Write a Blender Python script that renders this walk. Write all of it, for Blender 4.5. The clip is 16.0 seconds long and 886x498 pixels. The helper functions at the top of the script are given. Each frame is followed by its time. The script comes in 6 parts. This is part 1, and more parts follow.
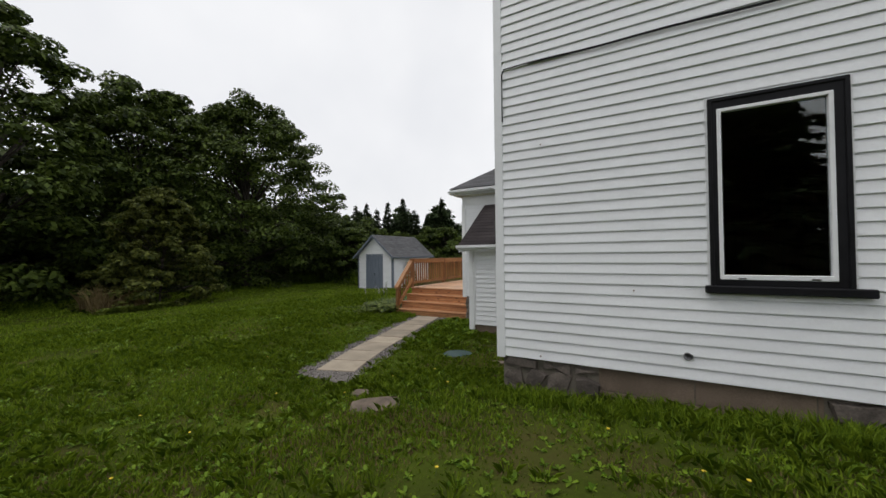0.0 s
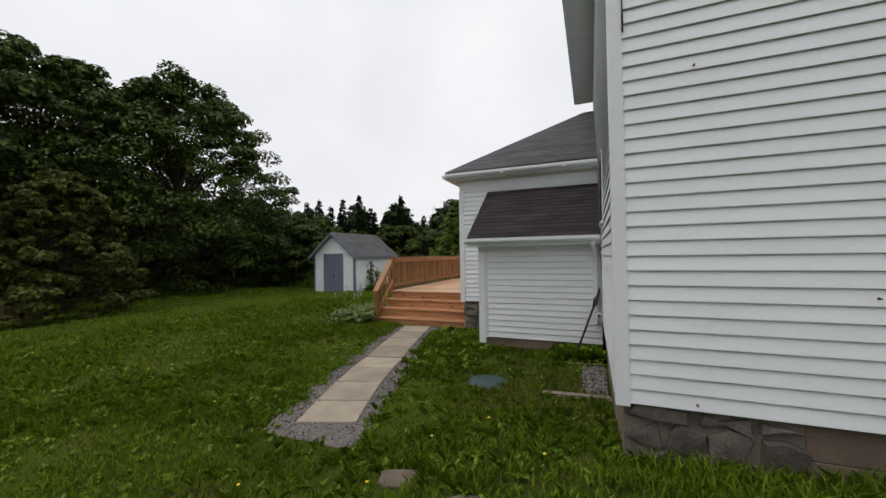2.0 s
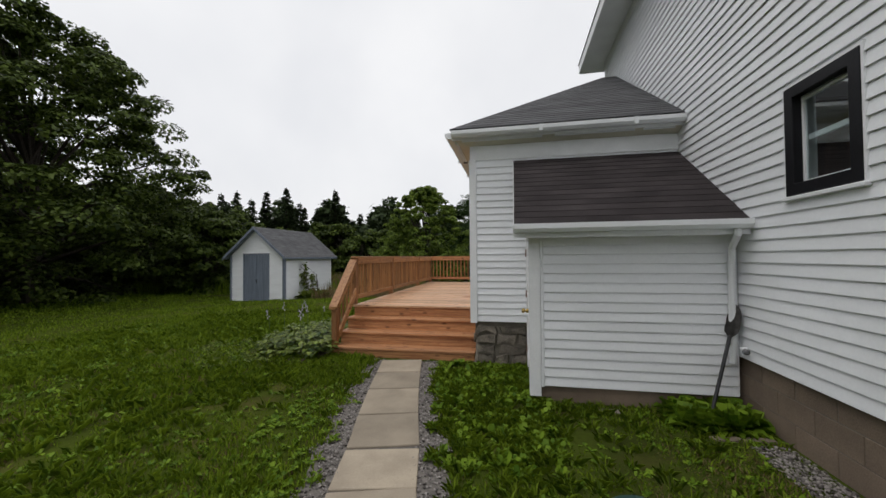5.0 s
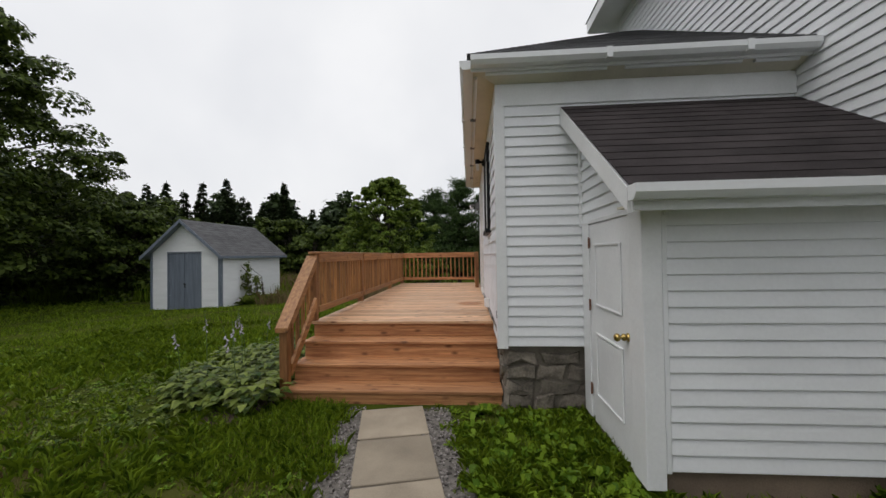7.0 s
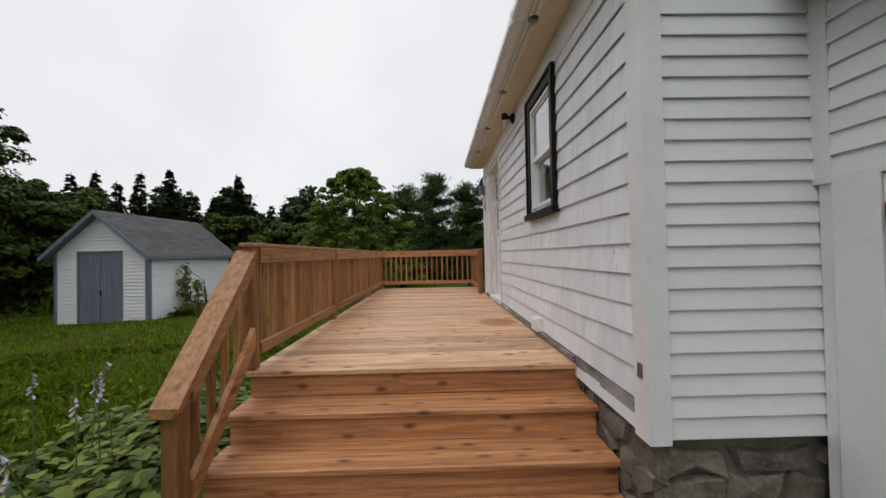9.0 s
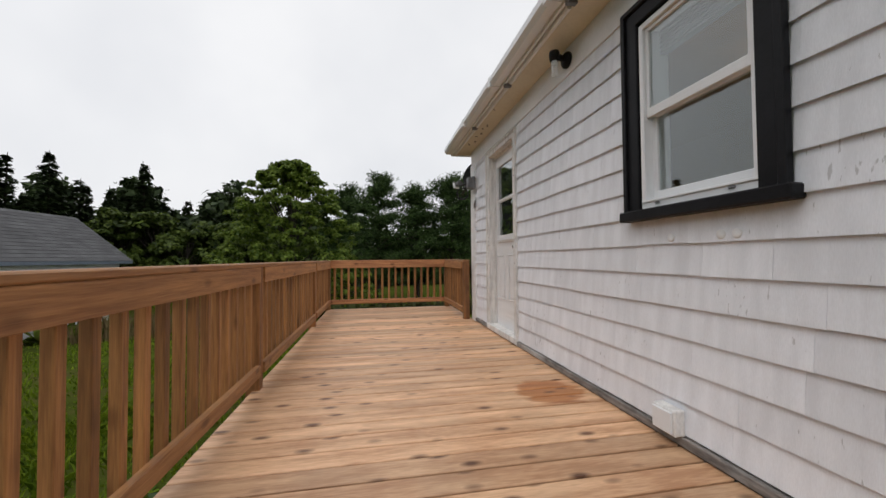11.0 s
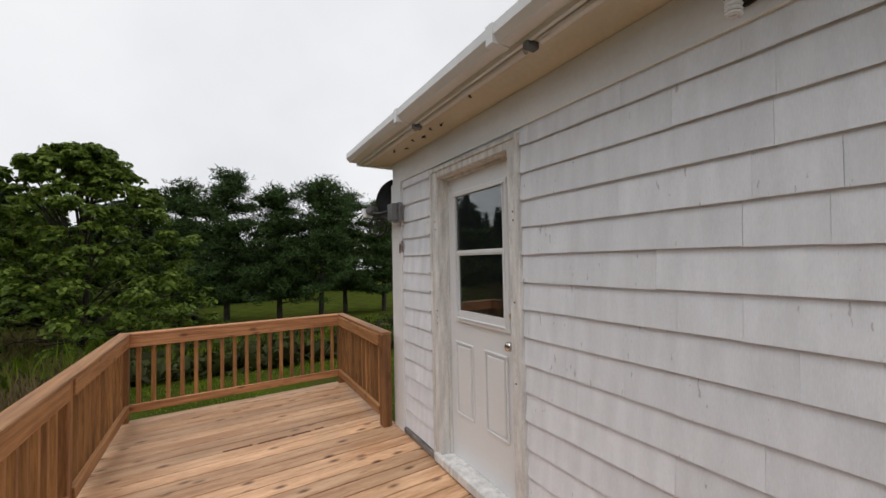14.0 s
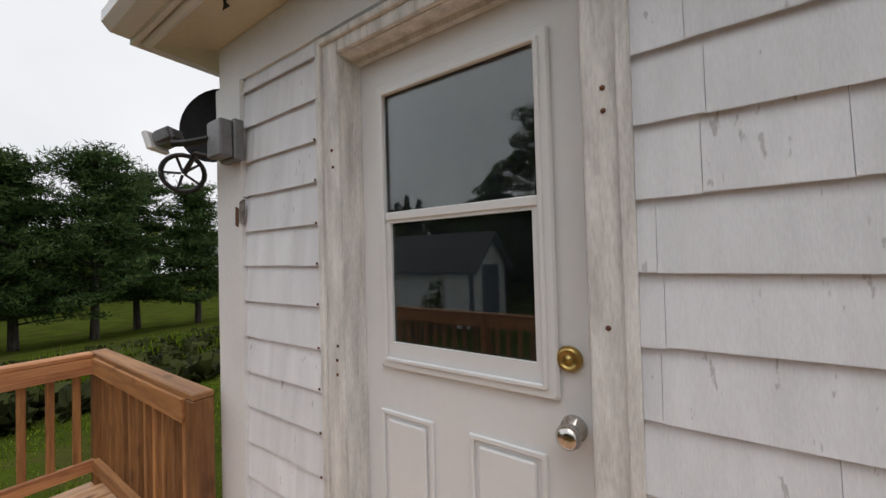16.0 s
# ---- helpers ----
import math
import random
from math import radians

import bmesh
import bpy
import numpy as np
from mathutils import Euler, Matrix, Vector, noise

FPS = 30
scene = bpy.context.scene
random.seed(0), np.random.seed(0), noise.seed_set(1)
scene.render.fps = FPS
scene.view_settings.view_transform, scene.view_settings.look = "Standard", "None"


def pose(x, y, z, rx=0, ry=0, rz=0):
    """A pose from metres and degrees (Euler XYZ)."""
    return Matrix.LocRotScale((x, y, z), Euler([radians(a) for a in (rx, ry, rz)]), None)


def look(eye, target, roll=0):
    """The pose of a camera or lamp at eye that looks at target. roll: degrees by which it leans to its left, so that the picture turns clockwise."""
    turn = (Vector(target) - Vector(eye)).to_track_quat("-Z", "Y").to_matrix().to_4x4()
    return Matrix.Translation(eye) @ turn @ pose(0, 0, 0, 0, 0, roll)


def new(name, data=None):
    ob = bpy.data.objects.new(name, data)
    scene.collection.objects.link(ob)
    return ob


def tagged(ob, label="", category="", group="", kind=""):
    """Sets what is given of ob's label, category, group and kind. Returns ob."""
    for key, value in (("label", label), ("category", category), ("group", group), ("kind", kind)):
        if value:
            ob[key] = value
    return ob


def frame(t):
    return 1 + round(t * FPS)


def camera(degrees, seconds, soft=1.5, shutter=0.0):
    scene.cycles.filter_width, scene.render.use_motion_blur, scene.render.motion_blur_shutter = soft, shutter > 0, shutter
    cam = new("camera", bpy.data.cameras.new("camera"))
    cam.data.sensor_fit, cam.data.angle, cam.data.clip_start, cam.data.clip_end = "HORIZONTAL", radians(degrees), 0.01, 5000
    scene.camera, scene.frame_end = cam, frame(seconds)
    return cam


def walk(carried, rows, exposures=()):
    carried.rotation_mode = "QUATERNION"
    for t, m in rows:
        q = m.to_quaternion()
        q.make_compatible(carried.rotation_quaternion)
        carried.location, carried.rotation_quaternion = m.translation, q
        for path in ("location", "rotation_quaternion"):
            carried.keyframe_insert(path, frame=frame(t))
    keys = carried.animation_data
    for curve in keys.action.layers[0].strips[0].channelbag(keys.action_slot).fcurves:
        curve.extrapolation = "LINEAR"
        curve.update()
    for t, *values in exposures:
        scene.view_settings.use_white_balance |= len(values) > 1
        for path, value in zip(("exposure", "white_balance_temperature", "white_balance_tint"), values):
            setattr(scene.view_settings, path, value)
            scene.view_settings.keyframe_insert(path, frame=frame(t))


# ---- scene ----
cam = camera(101.0, 16.0)
PATH = [
    (0, (0.122, 0.156, 1.432), (-0.869, 1.893, 1.467), -0.6),
    (0.5, (-0.297, 0.374, 1.436), (-1.228, 2.143, 1.47), -0.9),
    (1, (-0.714, 0.622, 1.429), (-1.581, 2.425, 1.459), -0.8),
    (1.5, (-1.124, 0.91, 1.389), (-1.928, 2.741, 1.422), -0.8),
    (2, (-1.516, 1.164, 1.368), (-2.269, 3.017, 1.402), -0.9),
    (2.5, (-1.875, 1.47, 1.359), (-2.566, 3.346, 1.387), -1.0),
    (3, (-2.245, 1.829, 1.339), (-2.884, 3.724, 1.37), -0.9),
    (3.5, (-2.61, 2.21, 1.335), (-3.188, 4.124, 1.369), -0.7),
    (4, (-2.941, 2.59, 1.334), (-3.462, 4.52, 1.373), -0.6),
    (6.5, (-4.272, 4.647, 1.27), (-4.466, 6.638, 1.308), -0.7),
    (7, (-4.465, 5.122, 1.268), (-4.609, 7.116, 1.301), -0.9),
    (7.5, (-4.648, 5.618, 1.28), (-4.728, 7.616, 1.313), -0.8),
    (8, (-4.84, 6.102, 1.263), (-4.866, 8.101, 1.295), -0.8),
    (8.5, (-5.01, 6.592, 1.229), (-4.989, 8.591, 1.265), -0.8),
    (9, (-5.159, 7.099, 1.229), (-5.119, 9.098, 1.261), -1.1),
    (11.5, (-5.664, 9.296, 1.484), (-5.163, 11.231, 1.546), -0.6),
    (12, (-5.645, 9.599, 1.684), (-5.009, 11.494, 1.75), -0.9),
    (12.5, (-5.664, 9.893, 1.836), (-4.925, 11.75, 1.91), -0.7),
    (13, (-5.692, 10.199, 1.95), (-4.84, 12.007, 2.034), -0.8),
    (13.5, (-5.658, 10.578, 2.012), (-4.708, 12.337, 2.076), -1.1),
    (14, (-5.619, 10.994, 2.01), (-4.585, 12.705, 2.071), -1.2),
    (14.5, (-5.566, 11.419, 1.996), (-4.385, 13.033, 2.053), -1.5),
    (15, (-5.426, 11.814, 2.007), (-4.106, 13.315, 2.052), -1.7),
    (15.5, (-5.262, 12.168, 1.975), (-3.787, 13.519, 2.015), -1.7),
    (16, (-5.044, 12.422, 1.925), (-3.39, 13.546, 1.963), -1.6),
]
walk(cam, [(t, look(eye, target, roll)) for t, eye, target, roll in PATH], exposures=[(0.0, 0.0), (6.5, -0.04), (12.5, -0.03), (14.0, -0.05), (15.0, -0.05), (16.0, 0.02)])

# ---- light: an overcast sky, a wide soft sun from the south-west ----
world = bpy.data.worlds.new("overcast")
scene.world = world
world.use_nodes = True
wt = world.node_tree
wt.nodes.clear()
SUN_EL, SUN_AZ = 63.4, 228.4
sky = wt.nodes.new("ShaderNodeTexSky")
sky.sky_type = "NISHITA"
sky.sun_disc = False
sky.sun_elevation = radians(SUN_EL)
sky.sun_rotation = radians(SUN_AZ)
sky.dust_density = 4.0
dim = wt.nodes.new("ShaderNodeMix"); dim.data_type = "RGBA"; dim.blend_type = "MULTIPLY"
dim.inputs[0].default_value = 1.0
dim.inputs[7].default_value = (0.10, 0.10, 0.10, 1)
wc = wt.nodes.new("ShaderNodeTexCoord")
wn = wt.nodes.new("ShaderNodeTexNoise"); wn.inputs["Scale"].default_value = 2.2; wn.inputs["Detail"].default_value = 4
wr = wt.nodes.new("ShaderNodeValToRGB")
wr.color_ramp.elements[0].position, wr.color_ramp.elements[0].color = 0.3, (0.86, 0.87, 0.90, 1)
wr.color_ramp.elements[1].position, wr.color_ramp.elements[1].color = 0.7, (1.02, 1.02, 1.03, 1)
cl = wt.nodes.new("ShaderNodeMix"); cl.data_type = "RGBA"; cl.inputs[0].default_value = 0.9
bg = wt.nodes.new("ShaderNodeBackground"); bg.inputs[1].default_value = 1.0
wo = wt.nodes.new("ShaderNodeOutputWorld")
wt.links.new(sky.outputs[0], dim.inputs[6])
wt.links.new(wc.outputs["Generated"], wn.inputs["Vector"])
wt.links.new(wn.outputs[0], wr.inputs[0])
wt.links.new(dim.outputs[2], cl.inputs[6])
wt.links.new(wr.outputs[0], cl.inputs[7])
wt.links.new(cl.outputs[2], bg.inputs[0])
wt.links.new(bg.outputs[0], wo.inputs[0])
sun = new("sun", bpy.data.lights.new("sun", "SUN"))
sun.data.energy, sun.data.angle, sun.data.color = 0.9, radians(40), (1.0, 0.98, 0.965)
sun.matrix_world = look((-9, -8, 24), (0, 0, 0))


# ---- materials ----
def material(name, base, rough=0.6, metal=0.0, vary=0.15, scale=6.0, stretch=(1, 1, 1), fine=60.0, bump=0.15, dark=None, patch=0.0,
             per_object=0.0, coat=0.0, spec=0.5, knots=0.0, stain=None, flecks=0.0, wet=None):
    """A node material: base colour varied at two scales, with fine relief and, if asked, stains and a shift from piece to piece."""
    m = bpy.data.materials.new(name)
    m.use_nodes = True
    t = m.node_tree
    n, k = t.nodes, t.links
    b = n["Principled BSDF"]
    b.inputs["Roughness"].default_value, b.inputs["Metallic"].default_value = rough, metal
    b.inputs["Specular IOR Level"].default_value = spec
    b.inputs["Coat Weight"].default_value = coat
    co = n.new("ShaderNodeTexCoord")
    info = n.new("ShaderNodeObjectInfo")
    off = n.new("ShaderNodeVectorMath"); off.operation = "MULTIPLY_ADD"
    off.inputs[1].default_value = (37, 23, 51)
    k.new(info.outputs["Random"], off.inputs[0]); k.new(co.outputs["Object"], off.inputs[2])
    mp = n.new("ShaderNodeMapping"); mp.inputs["Scale"].default_value = stretch
    k.new(off.outputs[0], mp.inputs["Vector"])
    big = n.new("ShaderNodeTexNoise"); big.inputs["Scale"].default_value, big.inputs["Detail"].default_value = scale, 5
    k.new(mp.outputs[0], big.inputs["Vector"])
    small = n.new("ShaderNodeTexNoise"); small.inputs["Scale"].default_value, small.inputs["Detail"].default_value = fine, 3
    k.new(mp.outputs[0], small.inputs["Vector"])
    add = n.new("ShaderNodeMath"); add.operation = "MULTIPLY_ADD"; add.inputs[1].default_value = 0.5
    k.new(small.outputs[0], add.inputs[0]); k.new(big.outputs[0], add.inputs[2])
    ramp = n.new("ShaderNodeMapRange"); ramp.inputs[1].default_value = 0.56; ramp.inputs[2].default_value = 0.95
    k.new(add.outputs[0], ramp.inputs[0])
    mix = n.new("ShaderNodeMix"); mix.data_type = "RGBA"
    lo = [c * (1 - vary) for c in base] if dark is None else dark
    mix.inputs[6].default_value, mix.inputs[7].default_value = (*lo, 1), (*[min(1, c * (1 + vary * 0.6)) for c in base], 1)
    k.new(ramp.outputs[0], mix.inputs[0])
    out = mix.outputs[2]
    if patch:
        st = n.new("ShaderNodeTexNoise"); st.inputs["Scale"].default_value, st.inputs["Detail"].default_value = 1.7, 7
        k.new(off.outputs[0], st.inputs["Vector"])
        sr = n.new("ShaderNodeMapRange"); sr.inputs[1].default_value, sr.inputs[2].default_value = 0.52, 0.75
        sr.inputs[4].default_value = patch
        k.new(st.outputs[0], sr.inputs[0])
        mx = n.new("ShaderNodeMix"); mx.data_type = "RGBA"
        mx.inputs[7].default_value = (*(stain or [c * 0.62 for c in base]), 1)
        k.new(sr.outputs[0], mx.inputs[0]); k.new(out, mx.inputs[6])
        out = mx.outputs[2]
    if knots:
        vs = n.new("ShaderNodeMapping"); vs.inputs["Scale"].default_value = [0.45 if q < 1 else 1.0 for q in stretch]
        k.new(off.outputs[0], vs.inputs["Vector"])
        vo = n.new("ShaderNodeTexVoronoi"); vo.inputs["Scale"].default_value = 9.0
        k.new(vs.outputs[0], vo.inputs["Vector"])
        kr = n.new("ShaderNodeMapRange"); kr.inputs[1].default_value, kr.inputs[2].default_value = 0.24, 0.08
        kr.inputs[3].default_value, kr.inputs[4].default_value = 0.0, knots
        k.new(vo.outputs["Distance"], kr.inputs[0])
        km = n.new("ShaderNodeMix"); km.data_type = "RGBA"; km.inputs[7].default_value = (0.10, 0.035, 0.012, 1)
        k.new(kr.outputs[0], km.inputs[0]); k.new(out, km.inputs[6])
        out = km.outputs[2]
    if flecks:
        # flaked spots and upright cracks
        fm = n.new("ShaderNodeMapping"); fm.inputs["Scale"].default_value = (60, 60, 16)
        k.new(off.outputs[0], fm.inputs["Vector"])
        fn_ = n.new("ShaderNodeTexNoise"); fn_.inputs["Scale"].default_value, fn_.inputs["Detail"].default_value = 1.0, 3
        k.new(fm.outputs[0], fn_.inputs["Vector"])
        fl = n.new("ShaderNodeTexNoise"); fl.inputs["Scale"].default_value, fl.inputs["Detail"].default_value = 2.4, 2
        k.new(off.outputs[0], fl.inputs["Vector"])
        fa = n.new("ShaderNodeMath"); fa.operation = "MULTIPLY_ADD"; fa.inputs[1].default_value = 0.55
        k.new(fl.outputs[0], fa.inputs[0]); k.new(fn_.outputs[0], fa.inputs[2])
        fr = n.new("ShaderNodeMapRange"); fr.inputs[1].default_value, fr.inputs[2].default_value, fr.inputs[4].default_value = 1.0, 1.04, flecks
        k.new(fa.outputs[0], fr.inputs[0])
        fx = n.new("ShaderNodeMix"); fx.data_type = "RGBA"; fx.inputs[7].default_value = (0.11, 0.10, 0.09, 1)
        k.new(fr.outputs[0], fx.inputs[0]); k.new(out, fx.inputs[6])
        out = fx.outputs[2]
    if wet:
        # a damp, ragged-edged stain at one spot of the floor
        gp = n.new("ShaderNodeNewGeometry")
        sb = n.new("ShaderNodeVectorMath"); sb.operation = "SUBTRACT"; sb.inputs[1].default_value = wet[:3]
        k.new(gp.outputs["Position"], sb.inputs[0])
        ln = n.new("ShaderNodeVectorMath"); ln.operation = "LENGTH"; k.new(sb.outputs[0], ln.inputs[0])
        wn_ = n.new("ShaderNodeTexNoise"); wn_.inputs["Scale"].default_value = 7.0; k.new(mp.outputs[0], wn_.inputs["Vector"])
        wa = n.new("ShaderNodeMath"); wa.operation = "MULTIPLY_ADD"; wa.inputs[1].default_value = 0.22
        k.new(wn_.outputs[0], wa.inputs[0]); k.new(ln.outputs["Value"], wa.inputs[2])
        wr_ = n.new("ShaderNodeMapRange"); wr_.inputs[1].default_value, wr_.inputs[2].default_value = wet[3] + 0.13, wet[3] + 0.09
        k.new(wa.outputs[0], wr_.inputs[0])
        wm = n.new("ShaderNodeMix"); wm.data_type = "RGBA"; wm.blend_type = "MULTIPLY"; wm.inputs[7].default_value = (0.62, 0.42, 0.25, 1)
        k.new(wr_.outputs[0], wm.inputs[0]); k.new(out, wm.inputs[6])
        out = wm.outputs[2]
    if per_object:
        hv = n.new("ShaderNodeHueSaturation")
        po = n.new("ShaderNodeMapRange"); po.inputs[3].default_value, po.inputs[4].default_value = 1 - per_object * 0.5, 1 + per_object * 0.4
        k.new(info.outputs["Random"], po.inputs[0]); k.new(po.outputs[0], hv.inputs["Value"]); k.new(out, hv.inputs["Color"])
        out = hv.outputs[0]
    k.new(out, b.inputs["Base Color"])
    if bump:
        bp = n.new("ShaderNodeBump"); bp.inputs["Strength"].default_value, bp.inputs["Distance"].default_value = bump, 0.01
        k.new(add.outputs[0], bp.inputs["Height"]); k.new(bp.outputs[0], b.inputs["Normal"])
    return m


def glass_material(name, tint=(0.9, 0.95, 0.95), rough=0.0):
    """Thin pane: clear glass with more mirror gloss at a slant."""
    m = bpy.data.materials.new(name); m.use_nodes = True
    t = m.node_tree; t.nodes.clear()
    out = t.nodes.new("ShaderNodeOutputMaterial"); mix = t.nodes.new("ShaderNodeMixShader")
    tr = t.nodes.new("ShaderNodeBsdfTransparent"); gl = t.nodes.new("ShaderNodeBsdfGlossy"); fr = t.nodes.new("ShaderNodeLayerWeight")
    fr.inputs["Blend"].default_value = 0.5
    pw = t.nodes.new("ShaderNodeMath"); pw.operation = "POWER"; pw.inputs[1].default_value = 2.6
    ma = t.nodes.new("ShaderNodeMath"); ma.operation = "MULTIPLY_ADD"; ma.inputs[1].default_value, ma.inputs[2].default_value = 0.75, 0.09
    t.links.new(fr.outputs["Facing"], pw.inputs[0]); t.links.new(pw.outputs[0], ma.inputs[0])
    tr.inputs[0].default_value = (*tint, 1); gl.inputs["Roughness"].default_value = rough
    t.links.new(ma.outputs[0], mix.inputs[0]); t.links.new(tr.outputs[0], mix.inputs[1]); t.links.new(gl.outputs[0], mix.inputs[2])
    t.links.new(mix.outputs[0], out.inputs[0])
    return m


def glow_material(name, colour, power):
    m = bpy.data.materials.new(name); m.use_nodes = True
    b = m.node_tree.nodes["Principled BSDF"]
    b.inputs["Emission Color"].default_value, b.inputs["Emission Strength"].default_value = (*colour, 1), power
    return m


def leaf_material(name, a, b2, rough=0.5, translucent=0.25):
    """Leaves: colour by island, a little light through."""
    m = bpy.data.materials.new(name); m.use_nodes = True
    t = m.node_tree; n, k = t.nodes, t.links
    b = n["Principled BSDF"]; b.inputs["Roughness"].default_value = rough
    b.inputs["Specular IOR Level"].default_value = 0.14
    g = n.new("ShaderNodeNewGeometry"); mix = n.new("ShaderNodeMix"); mix.data_type = "RGBA"
    mix.inputs[6].default_value, mix.inputs[7].default_value = (*a, 1), (*b2, 1)
    k.new(g.outputs["Random Per Island"], mix.inputs[0]); k.new(mix.outputs[2], b.inputs["Base Color"])
    tl = n.new("ShaderNodeBsdfTranslucent"); ms = n.new("ShaderNodeMixShader"); ms.inputs[0].default_value = translucent
    k.new(mix.outputs[2], tl.inputs[0]); k.new(b.outputs[0], ms.inputs[1]); k.new(tl.outputs[0], ms.inputs[2])
    k.new(ms.outputs[0], n["Material Output"].inputs[0])
    return m


WET = (-4.47, 11.29, 0.453, 0.22)
VINYL = material("white_vinyl", (0.80, 0.815, 0.835), 0.42, vary=0.05, scale=1.2, fine=40, bump=0.04, patch=0.10, per_object=0.05)
SHINGLE = material("white_painted_shingle", (0.80, 0.825, 0.875), 0.62, vary=0.09, scale=3, stretch=(5, 5, 0.8), fine=60, bump=0.2, patch=0.13, per_object=0.10, flecks=0.38)
PAINT = material("white_paint", (0.79, 0.80, 0.81), 0.5, vary=0.06, scale=3, fine=50, bump=0.08, patch=0.15)
PAINT_WORN = material("worn_white_paint", (0.74, 0.735, 0.72), 0.65, vary=0.25, scale=5, stretch=(4, 4, 0.8), fine=50, bump=0.4, patch=0.32, stain=(0.46, 0.44, 0.41))
SOFFIT = material("cream_soffit_paint", (0.68, 0.64, 0.53), 0.6, vary=0.08, scale=2.5, fine=40, bump=0.1, patch=0.2)
PVC = material("white_pvc", (0.79, 0.805, 0.82), 0.32, vary=0.03, scale=2, fine=30, bump=0.02)
# also blackens the back-door sheet that paints in the unlit room
BLACK = material("black_paint_and_room_dark", (0.008, 0.008, 0.010), 0.5, vary=0.4, scale=5, fine=70, bump=0.12, spec=0.2)
GREYTRIM = material("slate_blue_paint", (0.16, 0.19, 0.24), 0.6, vary=0.2, scale=3, stretch=(5, 5, 0.5), fine=40, bump=0.2, patch=0.2)
GREYSTEEL = material("dull_grey_steel", (0.09, 0.085, 0.08), 0.6, 0.4, vary=0.4, scale=20, bump=0.3)
WEATHERED = material("weathered_grey_board", (0.22, 0.20, 0.185), 0.9, vary=0.6, scale=8, stretch=(3, 0.6, 3), fine=30, bump=0.6, patch=0.7, stain=(0.65, 0.64, 0.62))
DARK = material("dark_metal", (0.03, 0.03, 0.032), 0.45, 0.5, vary=0.3, scale=10, bump=0.1)
GREYMETAL = material("grey_metal", (0.22, 0.22, 0.23), 0.45, 0.6, vary=0.2, scale=8, bump=0.1)
CHROME = material("satin_nickel", (0.62, 0.6, 0.57), 0.18, 1.0, vary=0.05, bump=0.0)
BRASS = material("brass", (0.48, 0.34, 0.12), 0.32, 1.0, vary=0.12, bump=0.0)
RUST = material("rusty_steel", (0.16, 0.07, 0.04), 0.8, 0.2, vary=0.4, scale=30, bump=0.3)
ROOF_A = material("grey_asphalt_shingle", (0.10, 0.10, 0.105), 0.95, vary=0.35, scale=2, fine=180, bump=0.6, per_object=0.25)
ROOF_B = material("brown_asphalt_shingle", (0.052, 0.044, 0.045), 0.95, vary=0.45, scale=2, fine=180, bump=0.6, per_object=0.5, spec=0.2)
STONE = material("grey_fieldstone", (0.185, 0.16, 0.13), 0.9, vary=0.55, scale=5, fine=45, bump=0.8, per_object=0.6)
STONE_DARK = material("dark_fieldstone", (0.12, 0.10, 0.085), 0.9, vary=0.55, scale=5, fine=45, bump=0.8, per_object=0.6)
FLATSTONE = material("flat_brown_stone", (0.15, 0.115, 0.085), 0.95, vary=0.4, scale=6, fine=60, bump=0.6, patch=0.4)
MORTAR = material("old_mortar", (0.17, 0.15, 0.122), 0.95, vary=0.3, scale=6, fine=80, bump=0.8, patch=0.4)
BLOCK = material("stained_concrete_block", (0.20, 0.15, 0.11), 0.92, vary=0.3, scale=2, fine=90, bump=0.6, patch=0.5, per_object=0.2)
SLAB = material("concrete_paving", (0.34, 0.285, 0.215), 0.9, vary=0.22, scale=3, fine=120, bump=0.35, patch=0.35, per_object=0.35)
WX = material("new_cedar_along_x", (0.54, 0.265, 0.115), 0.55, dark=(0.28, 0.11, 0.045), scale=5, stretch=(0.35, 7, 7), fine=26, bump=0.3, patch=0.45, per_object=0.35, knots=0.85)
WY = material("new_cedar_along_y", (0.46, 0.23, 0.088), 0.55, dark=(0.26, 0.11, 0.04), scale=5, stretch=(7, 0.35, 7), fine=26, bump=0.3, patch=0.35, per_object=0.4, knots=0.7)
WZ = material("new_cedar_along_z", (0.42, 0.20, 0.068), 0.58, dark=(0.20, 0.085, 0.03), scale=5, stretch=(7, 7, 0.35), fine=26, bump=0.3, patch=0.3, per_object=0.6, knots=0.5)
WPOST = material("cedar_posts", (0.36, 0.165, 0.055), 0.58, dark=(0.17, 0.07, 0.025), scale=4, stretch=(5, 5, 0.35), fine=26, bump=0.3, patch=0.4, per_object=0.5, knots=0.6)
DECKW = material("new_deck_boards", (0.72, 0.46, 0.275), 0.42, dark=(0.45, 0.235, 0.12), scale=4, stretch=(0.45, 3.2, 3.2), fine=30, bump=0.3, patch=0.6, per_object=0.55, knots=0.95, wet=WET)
KERBSTONE = material("weathered_concrete_kerb", (0.25, 0.20, 0.15), 0.95, vary=0.4, scale=8, fine=70, bump=0.6, patch=0.5)
GRAVEL = material("grey_gravel", (0.15, 0.135, 0.12), 0.95, vary=0.4, scale=20, fine=90, bump=0.8)
SOIL = material("dark_soil", (0.055, 0.036, 0.025), 1.0, vary=0.4, scale=12, fine=80, bump=1.0)
LAWN = material("lawn", (0.058, 0.080, 0.011), 1.0, dark=(0.036, 0.046, 0.010), scale=0.9, fine=30, bump=1.0, patch=0.8, spec=0.0, stain=(0.078, 0.060, 0.026))
BLADE = leaf_material("grass_blade", (0.064, 0.118, 0.007), (0.225, 0.312, 0.021), 0.6, 0.3)
STRAW = leaf_material("dry_grass_blade", (0.15, 0.11, 0.05), (0.26, 0.20, 0.10), 0.8, 0.2)
